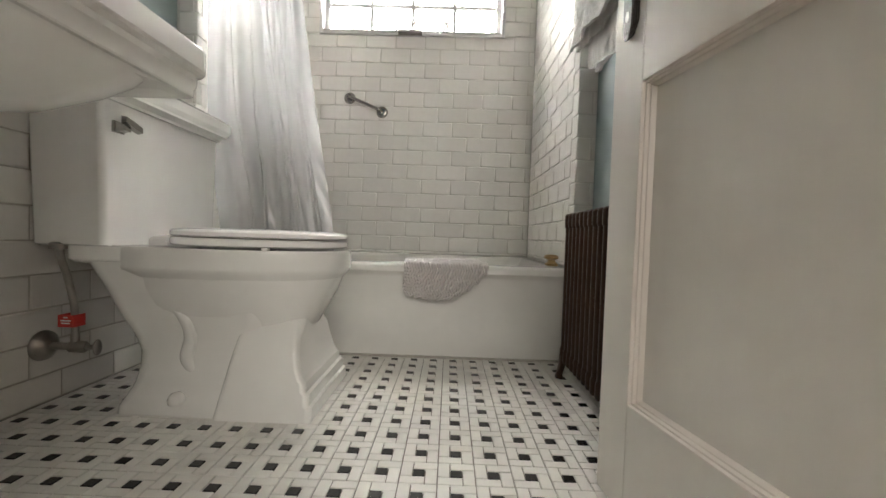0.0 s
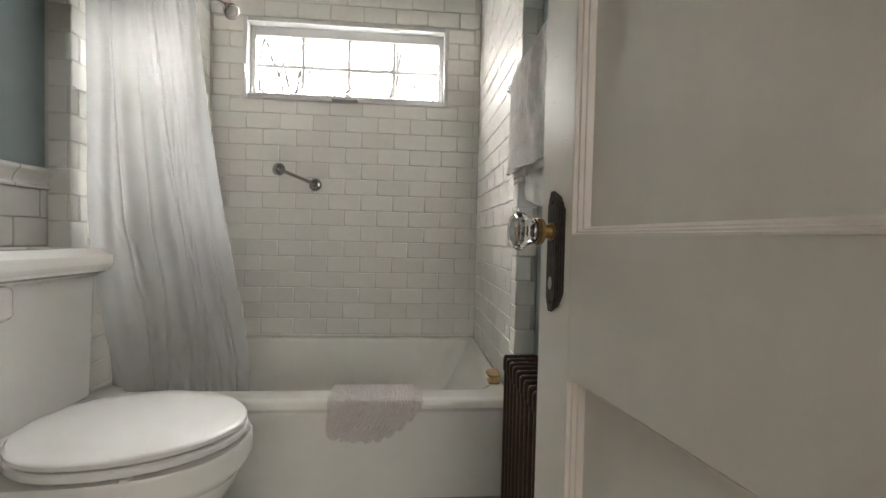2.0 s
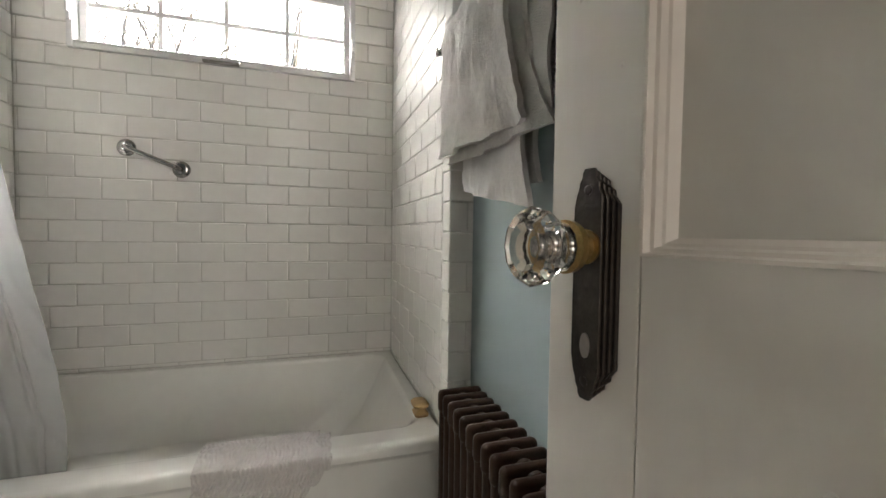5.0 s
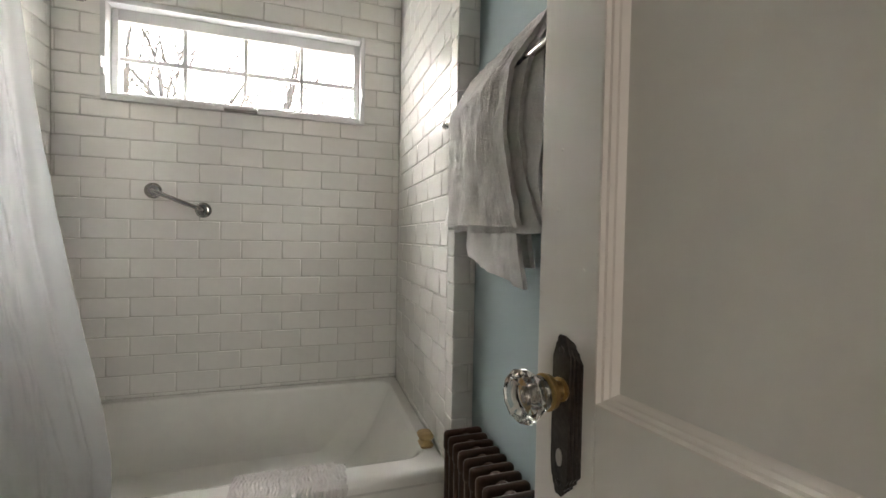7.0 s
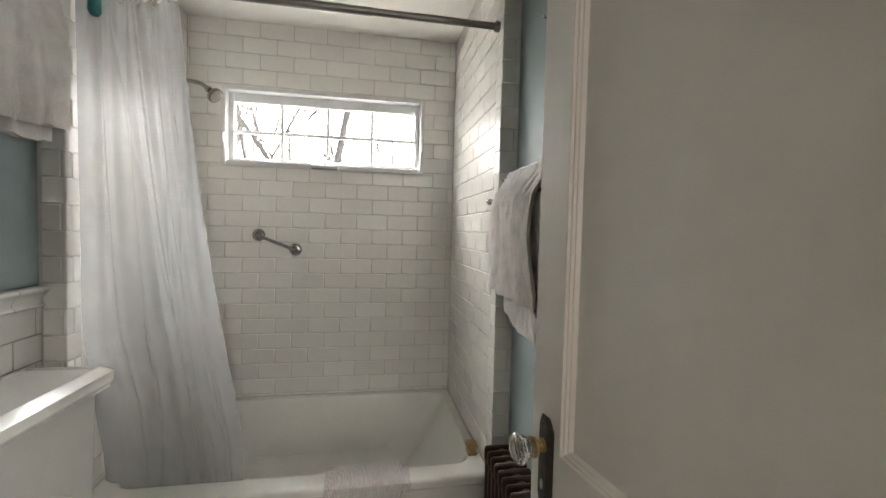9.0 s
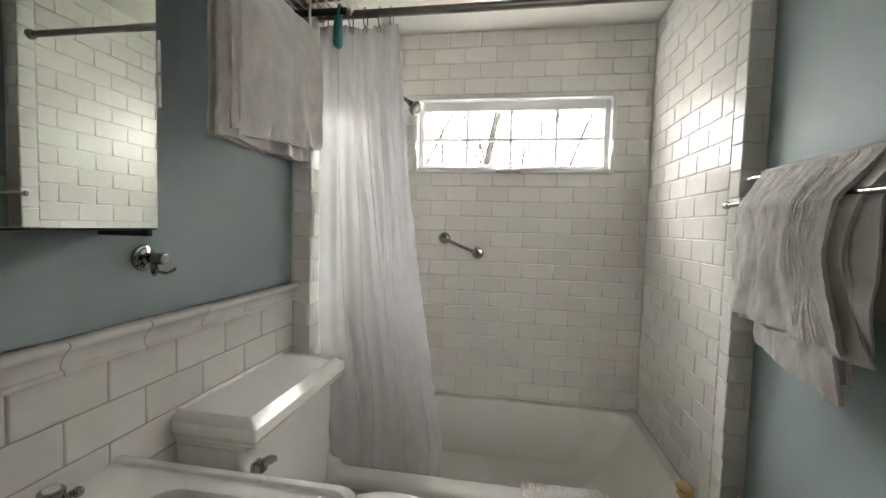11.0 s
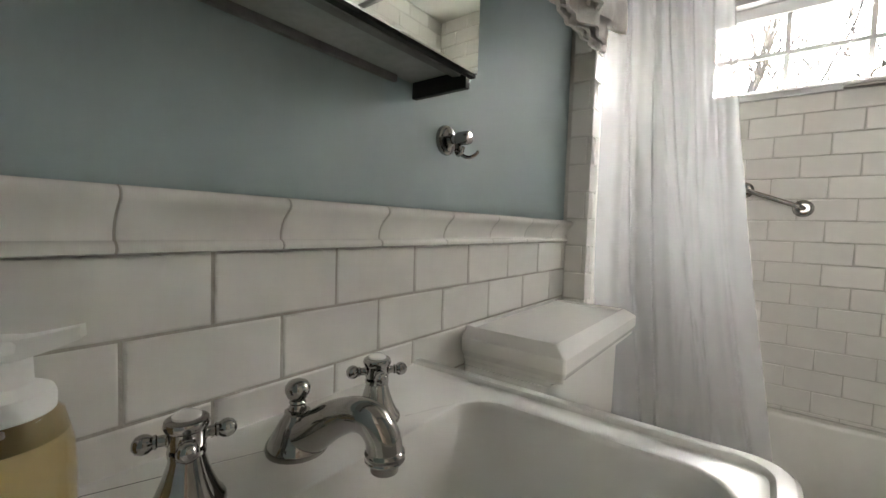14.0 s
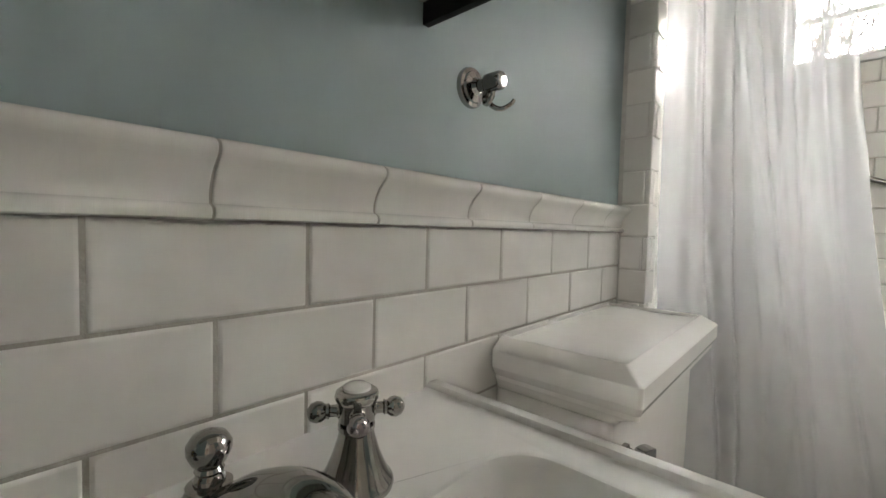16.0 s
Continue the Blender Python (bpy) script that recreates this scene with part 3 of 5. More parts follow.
tank = part("tank", loft([rrect(-0.8575, 1.033, 0.078, 0.207, 0.014, 0.3765), rrect(-0.8575, 1.033, 0.084, 0.214, 0.014, 0.382), rrect(-0.8575, 1.033, 0.0855, 0.219, 0.014, 0.54), rrect(-0.8575, 1.033, 0.0855, 0.227, 0.014, 0.709)]), M_PORC, toilet, sharp=50)
LYC, LHY = 1.0335, 0.2375
lid = [rrect(-0.8535, LYC, 0.0885, LHY - 0.014, 0.008, 0.7085), rrect(-0.8515, LYC, 0.091, LHY - 0.013, 0.008, 0.714), rrect(-0.846, LYC, 0.0965, LHY - 0.0115, 0.007, 0.7185), rrect(-0.8405, LYC, 0.1015, LHY - 0.009, 0.006, 0.722), rrect(-0.8405, LYC, 0.1015, LHY - 0.009, 0.006, 0.728), rrect(-0.8388, LYC, 0.1032, LHY - 0.004, 0.006, 0.734), rrect(-0.8375, LYC, 0.1045, LHY, 0.006, 0.741), rrect(-0.8375, LYC, 0.1045, LHY, 0.006, 0.765), rrect(-0.8385, LYC, 0.1035, LHY - 0.0015, 0.006, 0.7675), rrect(-0.848, LYC, 0.092, LHY - 0.019, 0.004, 0.7815), rrect(-0.849, LYC, 0.0905, LHY - 0.021, 0.004, 0.783), rrect(-0.8505, LYC, 0.0875, LHY - 0.026, 0.003, 0.783), rrect(-0.8505, LYC, 0.086, LHY - 0.0275, 0.003, 0.7775)]
part("tank_lid", loft(lid), M_PORC, tank, sharp=20)
lever = part("flush_lever", loft([[(x, 0.85 + dy * k, 0.651 + dz * k) for dy, dz in ((-0.015, -0.012), (0.015, -0.012), (0.015, 0.014), (-0.015, 0.014))] for x, k in ((-0.7725, 1.0), (-0.766, 1.0), (-0.764, 0.8), (-0.752, 0.62), (-0.746, 0.62))]), M_CHROME, toilet, "square chrome flush lever", smooth=False)
part("lever_arm", loft([[Vector((-0.745 + dx, 0.837 + t * 0.05, 0.668 - t * 0.014 + dz * (1.0 + 0.25 * math.sin(3.1 * t)))) for dx, dz in ((-0.006, -0.009), (0.006, -0.006), (0.006, 0.006), (-0.006, 0.008))] for t in (0, 0.2, 0.5, 0.8, 1)]), M_CHROME, lever, smooth=False)

# ---- water valve ----
valve = base("water_valve", "dull nickel stop valve and hose with a red tag", "valve", (-0.945, 0.87, 0.16))
part("escutcheon", lathe([(0.036, 0), (0.034, 0.008), (0.02, 0.02), (0.011, 0.024)], to((XL, 0.852, 0.14), (1, 0, 0)), 22), M_STEEL, valve)
part("pipe", tube([(XL + 0.015, 0.852, 0.14), (-0.862, 0.852, 0.14)], 0.0085), M_STEEL, valve)
bm = lathe([(0.011, 0), (0.014, 0.004), (0.014, 0.034), (0.01, 0.04)], to((-0.88, 0.852, 0.14), (1, 0, 0)), 12)
lathe([(0.006, 0), (0.006, 0.03)], to((-0.85, 0.852, 0.14), (1, 0, 0)), 10, bm)
lathe([(0.009, 0), (0.009, 0.022), (0.007, 0.03)], to((-0.868, 0.852, 0.147), (0, 0, 1)), 10, bm)
part("valve_body", bm, M_STEEL, valve)
bm = bmesh.new()
bmesh.ops.create_uvsphere(bm, u_segments=14, v_segments=8, radius=0.016, matrix=Matrix.LocRotScale((-0.815, 0.852, 0.14), None, (0.4, 0.75, 1.2)))
part("handle", bm, M_STEEL, valve, "oval metal handle")
hose = bend([(-0.868, 0.852, 0.173), (-0.868, 0.85, 0.23), (-0.876, 0.842, 0.3), (-0.884, 0.832, 0.35), (-0.884, 0.83, 0.386)])
bm = tube(hose, 0.0075, 10)
for p in hose[::1]:
    lathe([(0.0075, -0.002), (0.0083, 0), (0.0075, 0.002)], Matrix.Translation(p), 8, bm)
part("hose", bm, M_STEEL, valve, "braided supply hose")
bm = box(-0.888, -0.853, 0.83, 0.8315, 0.19, 0.218)
box(-0.8885, -0.888, 0.83, 0.862, 0.19, 0.218, bm=bm)
box(-0.853, -0.8525, 0.83, 0.862, 0.19, 0.218, bm=bm)
tag = part("tag", bm, M_RED, valve, "red paper warning tag", smooth=False)
bm = bmesh.new()
for i, (w, z) in enumerate(((0.01, 0.211), (0.024, 0.204), (0.02, 0.198))):
    box(-0.87 - w / 2, -0.87 + w / 2, 0.8293, 0.8298, z, z + 0.0028, bm=bm)
part("print", bm, M_PUMP, tag, "white illegible print", smooth=False)
part("tank_nut", lathe([(0.02, 0), (0.02, 0.012), (0.014, 0.016)], to((-0.884, 0.83, 0.37), (0, 0, 1)), 12), M_STEEL, valve)

# ---- washbasin ----
SY, SH = 0.385, 0.305
SX0, SX1, SZ = -0.985, -0.452, 0.75
basin = base("pedestal_sink", "white porcelain pedestal sink with stepped rim", "sink", (-0.7, SY, 0))


def sring(ix0, ix1, iy, r, z, n=6):
    return rrect((SX0 + ix0 + SX1 - ix1) / 2, SY, (SX1 - SX0 - ix0 - ix1) / 2, SH - iy, r, z, n)


rings = [sring(0.14, 0.16, 0.23, 0.05, 0.574), sring(0.09, 0.1, 0.185, 0.07, 0.586), sring(0.05, 0.055, 0.14, 0.07, 0.618), sring(0.03, 0.035, 0.113, 0.06, 0.645), sring(0.02, 0.032, 0.1, 0.06, 0.658), sring(0.01, 0.028, 0.07, 0.03, 0.6635), sring(0.0, 0.022, 0.02, 0.02, 0.6645), sring(0.0, 0.02, 0.018, 0.02, 0.667), sring(0.0, 0.02, 0.018, 0.02, 0.676), sring(0.0, 0.017, 0.0155, 0.02, 0.6845), sring(0.0, 0.012, 0.012, 0.034, 0.69), sring(0.0, 0.012, 0.012, 0.034, 0.7), sring(0.0, 0.003, 0.003, 0.04, 0.7045), sring(0.0, 0.0, 0.0, 0.042, 0.709), sring(0.0, 0.0, 0.0, 0.042, 0.743), sring(0.0, 0.0015, 0.0015, 0.041, 0.7475), sring(0.002, 0.006, 0.006, 0.037, SZ), sring(0.004, 0.02, 0.019, 0.028, SZ), sring(0.006, 0.0225, 0.0215, 0.026, 0.748), sring(0.008, 0.0245, 0.0235, 0.024, 0.7445), sring(0.01, 0.027, 0.0265, 0.022, 0.7432), sring(0.014, 0.031, 0.031, 0.012, 0.743),
         rrect(-0.65, SY, 0.153, 0.252, 0.05, 0.7428, 8), rrect(-0.65, SY, 0.149, 0.248, 0.048, 0.741, 8), rrect(-0.65, SY, 0.145, 0.244, 0.046, 0.7345, 8), rrect(-0.65, SY, 0.142, 0.24, 0.045, 0.718, 8), rrect(-0.65, SY, 0.132, 0.215, 0.05, 0.67, 8), rrect(-0.65, SY, 0.116, 0.184, 0.055, 0.636, 8), rrect(-0.65, SY, 0.08, 0.13, 0.06, 0.606, 8), rrect(-0.65, SY, 0.03, 0.04, 0.03, 0.598, 8)]
part("basin", loft(rings), M_PORC, basin, sharp=28)
part("drain", lathe([(0.024, 0), (0.024, 0.003), (0.017, 0.0035), (0.015, 0.001)], to((-0.65, SY, 0.5985), (0, 0, 1))), M_CHROME, basin, "chrome drain ring")
part("pedestal", loft([rrect(-0.77, SY, 0.1, 0.1, 0.02, 0), rrect(-0.77, SY, 0.1, 0.1, 0.02, 0.05), rrect(-0.77, SY, 0.09, 0.09, 0.02, 0.07), rrect(-0.77, SY, 0.08, 0.08, 0.02, 0.12), rrect(-0.77, SY, 0.075, 0.075, 0.02, 0.45), rrect(-0.77, SY, 0.1, 0.1, 0.02, 0.57)]), M_PORC, basin)

# ---- taps ----
FZ, TZ = 0.743, 0.7325


def bell(x, y):
    return lathe([(0.0285, 0.0105), (0.029, 0.0135), (0.0277, 0.0168), (0.025, 0.0195), (0.0215, 0.027), (0.0178, 0.036), (0.0145, 0.047), (0.0128, 0.054), (0.014, 0.055), (0.014, 0.0585), (0.0112, 0.0595)], to((x, y, TZ), (0, 0, 1)), 24)


def tap(x, y, turn):
    t = base("tap", "polished chrome cross-handle tap on the sink deck", "tap", (x, y, FZ), group="pair of sink taps")
    part("bell", bell(x, y), M_CHROME, t)
    cross = part("cross_handle", lathe([(0.0112, 0), (0.0138, 0.002), (0.014, 0.015), (0.0155, 0.0165), (0.0168, 0.0195), (0.0158, 0.0232), (0.013, 0.025)], to((x, y, TZ + 0.06), (0, 0, 1)), 24), M_CHROME, t)
    for k in range(4):
        a = turn + math.pi / 2 * k
        d = Vector((math.cos(a), math.sin(a), 0))
        part("arm", lathe([(0.006, 0.009), (0.006, 0.0135), (0.0046, 0.015), (0.0044, 0.0195), (0.006, 0.0205), (0.0052, 0.0225), (0.0074, 0.0255), (0.008, 0.0292), (0.0064, 0.0335), (0.003, 0.036)], to(Vector((x, y, TZ + 0.069)), d), 14), M_CHROME, cross)
    part("cap", lathe([(0.0108, 0), (0.0106, 0.002), (0.0075, 0.004), (0.002, 0.0048)], to((x, y, TZ + 0.0848), (0, 0, 1)), 18), M_PORC, cross, "white porcelain cap")
    return t


tap(-0.85, 0.493, -0.59)
tap(-0.852, 0.288, -0.34)
spout = base("sink_spout", "polished chrome arched spout with lift knob", "faucet", (-0.863, 0.395, FZ))
PXS, PYS = -0.863, 0.395
part("spout_base", lathe([(0.031, 0.0105), (0.0315, 0.0145), (0.03, 0.0188), (0.0268, 0.0235), (0.0225, 0.0305), (0.0185, 0.038), (0.014, 0.045), (0.0125, 0.048), (0.013, 0.05), (0.009, 0.052)], to((PXS, PYS, TZ), (0, 0, 1)), 28), M_CHROME, spout)
arc = bend([(PXS - 0.004, PYS - 0.001, TZ + 0.016), (PXS + 0.018, PYS + 0.006, TZ + 0.031), (PXS + 0.04, PYS + 0.014, TZ + 0.048), (PXS + 0.063, PYS + 0.022, TZ + 0.058), (PXS + 0.081, PYS + 0.027, TZ + 0.056), (PXS + 0.092, PYS + 0.031, TZ + 0.043), (PXS + 0.0955, PYS + 0.032, TZ + 0.027)], 6)
part("arch", tube(arc, 0.014, 22, None, [0.0235 - 0.0068 * min(1, i / 17) + 0.0008 * max(0, i - 26) / 10 for i in range(len(arc))]), M_CHROME, spout)
AX, AY = PXS + 0.0955, PYS + 0.032
part("aerator", lathe([(0.0155, 0), (0.0185, 0.0008), (0.0195, 0.003), (0.0185, 0.005), (0.0188, 0.007), (0.0195, 0.0085), (0.0185, 0.0105), (0.0168, 0.012)], to((AX, AY, TZ + 0.019), (0, 0, 1)), 26), M_CHROME, spout)
part("aerator_tip", lathe([(0.012, 0), (0.0135, 0.001), (0.0135, 0.0105)], to((AX, AY, TZ + 0.009), (0, 0, 1)), 20), M_STEEL, spout)
part("lift_knob", lathe([(0.0085, 0), (0.009, 0.006), (0.0072, 0.0095), (0.0085, 0.0115), (0.0072, 0.0135), (0.0102, 0.017), (0.0126, 0.0225), (0.0126, 0.0275), (0.0095, 0.0325), (0.003, 0.0355)], to((PXS, PYS, TZ + 0.0475), (0, 0, 1)), 22), M_CHROME, spout)

# ---- soap dispenser ----
PX, PY, PZ = -0.876, 0.187, TZ + 0.0005
soap = base("soap_dispenser", "clear pump bottle of amber hand soap, white pump", "soap dispenser", (PX, PY, PZ))
part("bottle", lathe([(0.031, 0.0105), (0.036, 0.0145), (0.038, 0.028), (0.0385, 0.066), (0.0372, 0.09), (0.0325, 0.11), (0.027, 0.116), (0.0265, 0.118)], to((PX, PY, PZ), (0, 0, 1)), 32), M_BOTTLE, soap)
part("liquid", lathe([(0.0295, 0.0135), (0.0342, 0.0175), (0.0362, 0.029), (0.0367, 0.066), (0.0356, 0.088), (0.034, 0.097), (0.0338, 0.0975)], to((PX, PY, PZ), (0, 0, 1)), 32), M_LIQUID, soap, "amber liquid soap")
collar = part("collar", lathe([(0.0275, 0.113), (0.0285, 0.1145), (0.0288, 0.123), (0.0272, 0.1275), (0.02, 0.131), (0.0178, 0.133), (0.0172, 0.15), (0.015, 0.151)], to((PX, PY, PZ), (0, 0, 1)), 28), M_PUMP, soap)
bm = lathe([(0.006, 0.143), (0.006, 0.1545), (0.0165, 0.155), (0.0165, 0.16), (0.0145, 0.1625), (0.006, 0.163)], to((PX, PY, PZ), (0, 0, 1)), 20)
d = Vector((0.5, 1.0, 0)).normalized()
sd = Vector((-d.y, d.x, 0))
rings = []
for s, w, z0, z1 in ((0.0, 0.0125, 0.149, 0.162), (0.016, 0.0105, 0.1505, 0.1635), (0.03, 0.0085, 0.155, 0.166), (0.044, 0.0065, 0.1605, 0.169)):
    c = Vector((PX, PY, PZ)) + d * s
    rings.append([c + sd * w + Vector((0, 0, z0)), c - sd * w + Vector((0, 0, z0)), c - sd * w * 0.8 + Vector((0, 0, z1)), c + sd * w * 0.8 + Vector((0, 0, z1))])
loft(rings, bm)
part("pump_head", bm, M_PUMP, soap)
part("dip_tube", tube([(PX, PY, PZ + 0.1), (PX + 0.004, PY + 0.006, PZ + 0.02)], 0.0025, 8), M_PUMP, soap)

# ---- medicine cabinet ----
cab = base("medicine_cabinet", "mirrored medicine cabinet with worn edges on the blue wall", "cabinet", (-0.9, 0.35, 1.2))
CY0, CY1, CZ0, CZ1, CXF = -0.005, 0.66, 1.19, 1.9, -0.83
part("body", box(XP + 0.001, CXF - 0.016, CY0 + 0.03, CY1 - 0.0065, CZ0 + 0.012, CZ1 - 0.01, 0.003), M_CABINET, cab)
mirror_door = part("mirror_door", box(CXF - 0.014, CXF - 0.005, CY0, CY1, CZ0, CZ1, 0.001), M_BLACK, cab, "dark backing of the mirror")
part("mirror", box(CXF - 0.0048, CXF, CY0 + 0.002, CY1 - 0.002, CZ0 + 0.003, CZ1 - 0.002, 0.0016, 1), M_MIRROR, mirror_door, "mirror glass", smooth=False)
bm = box(CXF - 0.03, CXF - 0.0145, CY0 + 0.02, CY1 - 0.022, CZ0 - 0.001, CZ0 + 0.011, 0.002)
box(XP + 0.004, XP + 0.012, CY0 + 0.03, CY1 - 0.05, CZ0 + 0.001, CZ0 + 0.0115, 0.001, bm=bm)
part("rail", bm, M_GREYM, cab, "brushed grey lower rail")
part("end_bracket", box(XP + 0.002, CXF - 0.018, CY1 - 0.006, CY1 + 0.004, CZ0 - 0.012, CZ0 + 0.03, 0.001), M_BLACK, cab, "black open end bracket")
part("screw", lathe([(0.005, 0), (0.005, 0.004), (0.003, 0.006)], to((CXF - 0.022, CY1 - 0.022, CZ0 + 0.006), (0, 1, 0)), 10), M_PUMP, cab)
for z in (1.405, 1.465):
    part("clip", box(CXF - 0.012, CXF + 0.003, CY1 - 0.0015, CY1 + 0.004, z, z + 0.054, 0.001), M_PUMP, mirror_door, "small white edge clip")

# ---- robe hooks ----


def robe_hook(x, y, z, s):
    h = base("robe_hook", "chrome robe hook screwed to the blue wall", "hook", (x, y, z), group="robe hooks")
    part("rose", lathe([(0.026, 0), (0.027, 0.003), (0.0255, 0.007), (0.021, 0.008), (0.02, 0.011), (0.012, 0.013), (0.0085, 0.018)], to((x, y, z), (s, 0, 0)), 26), M_CHROME, h)
    part("stem", lathe([(0.008, 0.015), (0.008, 0.028), (0.0105, 0.029), (0.012, 0.031), (0.012, 0.05), (0.0105, 0.052), (0.0105, 0.0535), (0.007, 0.055)], to((x, y, z), (s, 0, 0)), 22), M_CHROME, h)
    for e in (-1, 1):
        pts = bend([(x + s * 0.03, y + e * 0.002, z - 0.006), (x + s * 0.031, y + e * 0.006, z - 0.024), (x + s * 0.042, y + e * 0.014, z - 0.031), (x + s * 0.053, y + e * 0.02, z - 0.026), (x + s * 0.057, y + e * 0.023, z - 0.02)])
        part("prong", tube(pts, 0.0032, 8, None, [0.004 - 0.0014 * i / len(pts) for i in range(len(pts))]), M_CHROME, h)
    return h


robe_hook(XP + 0.001, 0.745, 1.129, 1)
robe_hook(XR - 0.001, 0.974, 1.783, -1)

# ---- curtain rod, rings, curtain ----
RY, RZ = 1.362, 1.908
rod = base("curtain_rod", "grey tension shower rod across the tub alcove", "curtain rod", (-0.23, RY, RZ))
part("outer_tube", tube([(AL + 0.012, RY, RZ), (-0.02, RY, RZ)], 0.0135, 16), M_ROD, rod)
part("inner_tube", tube([(-0.03, RY, RZ), (AR - 0.012, RY, RZ)], 0.0118, 16), M_ROD, rod)
for x, s in ((AL, 1), (AR, -1)):
    part("end_cap", lathe([(0.019, 0.0005), (0.019, 0.012), (0.0155, 0.018)], to((x, RY, RZ), (s, 0, 0)), 18), M_ROD, rod)
curtain = base("shower_curtain", "frosted white vinyl shower curtain gathered to one side", "shower curtain", (-0.7, 1.38, 0.2))


def hem(z):
    """Right edge of the curtain by height."""
    t = min((1.85 - z) / 1.7, 0.85)
    return -0.612 + 0.11 * t + 0.1 * t * t


nu, nv = 260, 110
bm = bmesh.new()
grid = []
for j in range(nv + 1):
    t = j / nv
    z = 1.872 - 1.69 * t
    row = []
    for i in range(nu + 1):
        u = i / nu
        w = u + 0.022 * math.sin(7 * u + 2.1 * t) + 0.012 * math.sin(15 * u - 3 * t)
        x = AL + 0.005 + (hem(z) - AL - 0.005) * w
        x += u ** 5 * (0.003 * math.sin(9 * t + 0.6) + 0.002 * math.exp(-((z - 1.1) / 0.05) ** 2))
        small = (1 - min(1.0, t * 1.15)) ** 1.2
        y = RY + 0.012 - 0.03 * (1 - u) ** 3 + 0.11 * min(1.0, t * 1.25) ** 1.3 * min(1.0, 0.12 + 1.3 * u + max(0.0, t - 0.6) * 3) + 0.008 * min(1.0, 4 * u + 0.2) * small * math.sin(2 * math.pi * (6.3 * u + 0.1 * math.sin(9 * u)))
        y += (0.012 + 0.016 * t) * math.sin(2 * math.pi * (1.7 * u + 0.12 + 0.18 * t + 0.2 * math.sin(2.5 * u + 1)))
        for c, run, wide, deep in ((0.17, 0.03, 0.028, 0.016), (0.33, -0.05, 0.035, -0.02), (0.5, 0.06, 0.022, 0.018), (0.63, 0.05, 0.03, -0.018), (0.82, 0.09, 0.035, 0.02), (0.92, -0.12, 0.025, -0.012), (0.25, 0.11, 0.008, 0.009), (0.44, -0.08, 0.007, -0.008), (0.58, 0.15, 0.008, 0.01), (0.73, -0.06, 0.007, -0.009), (0.88, 0.04, 0.008, 0.009), (0.8, -0.42, 0.012, 0.007), (0.52, 0.48, 0.012, 0.007), (0.66, -0.3, 0.009, 0.006)):
            g = (u - c - run * (t - 0.4) - 0.012 * math.sin(5 * t + 9 * c)) / (wide * (0.8 + 0.7 * t))
            y += deep * math.exp(-g * g) * (0.5 + 0.5 * math.sin(2.2 * t + 7 * c) ** 2)
        crease = abs(noise.noise(Vector((x * 13 + z * 5, z * 3.2, 3.0))))
        y += 0.012 * t * (0.5 - min(0.5, crease * 1.6)) + 0.005 * noise.noise(Vector((x * 10, z * 4, 7.0)))
        row.append(bm.verts.new((x, max(y, 1.335 + 0.098 * min(1.0, max(0.0, (0.75 - z) / 0.4))), z)))
    grid.append(row)
for a, b in zip(grid, grid[1:]):
    for i in range(nu):
        bm.faces.new((a[i], a[i + 1], b[i + 1], b[i]))
part("sheet", bm, M_CURTAIN, curtain)
for k in range(6):
    u = 0.04 + k * 0.183
    x = AL + 0.012 + (hem(1.87) - AL - 0.012) * u
    ring = [(x + 0.004 * math.sin(k * 2.1), RY + 0.021 * math.cos(a), RZ - 0.012 + 0.031 * math.sin(a)) for a in [2 * math.pi * i / 24 for i in range(25)]]
    part("ring", tube(ring, 0.0018, 6), M_CHROME, curtain, "thin wire curtain ring")
    part("grommet", lathe([(0.006, 0), (0.0105, 0), (0.0105, 0.003), (0.006, 0.003)], to((x, RY + 0.004, RZ - 0.052), (0, -1, 0)), 16, cap0=False, cap1=False), M_STEEL, curtain)

# ---- shower head ----
shower = base("shower_fixture", "small chrome shower head on a bent arm", "shower head", (AL, 1.8, 1.8))
part("flange", lathe([(0.026, 0.0005), (0.025, 0.005), (0.012, 0.01)], to((AL, 1.8, 1.773), (1, 0, 0)), 20), M_CHROME, shower)
part("arm", tube(bend([(AL + 0.004, 1.8, 1.773), (-0.77, 1.8, 1.776), (-0.707, 1.8, 1.768), (-0.674, 1.8, 1.746)]), 0.0085, 12), M_CHROME, shower)
m = to((-0.678, 1.8, 1.751), (0.6, -0.25, -0.55))
part("ball_joint", lathe([(0.008, 0), (0.013, 0.004), (0.014, 0.011), (0.011, 0.018)], m, 16), M_CHROME, shower)
part("bell", lathe([(0.011, 0.016), (0.014, 0.022), (0.022, 0.034), (0.03, 0.042), (0.032, 0.047), (0.032, 0.054), (0.028, 0.056)], m, 24), M_CHROME, shower)
part("face", lathe([(0.027, 0.0555), (0.027, 0.0585), (0.018, 0.059), (0.017, 0.057)], m, 24), M_STEEL, shower)

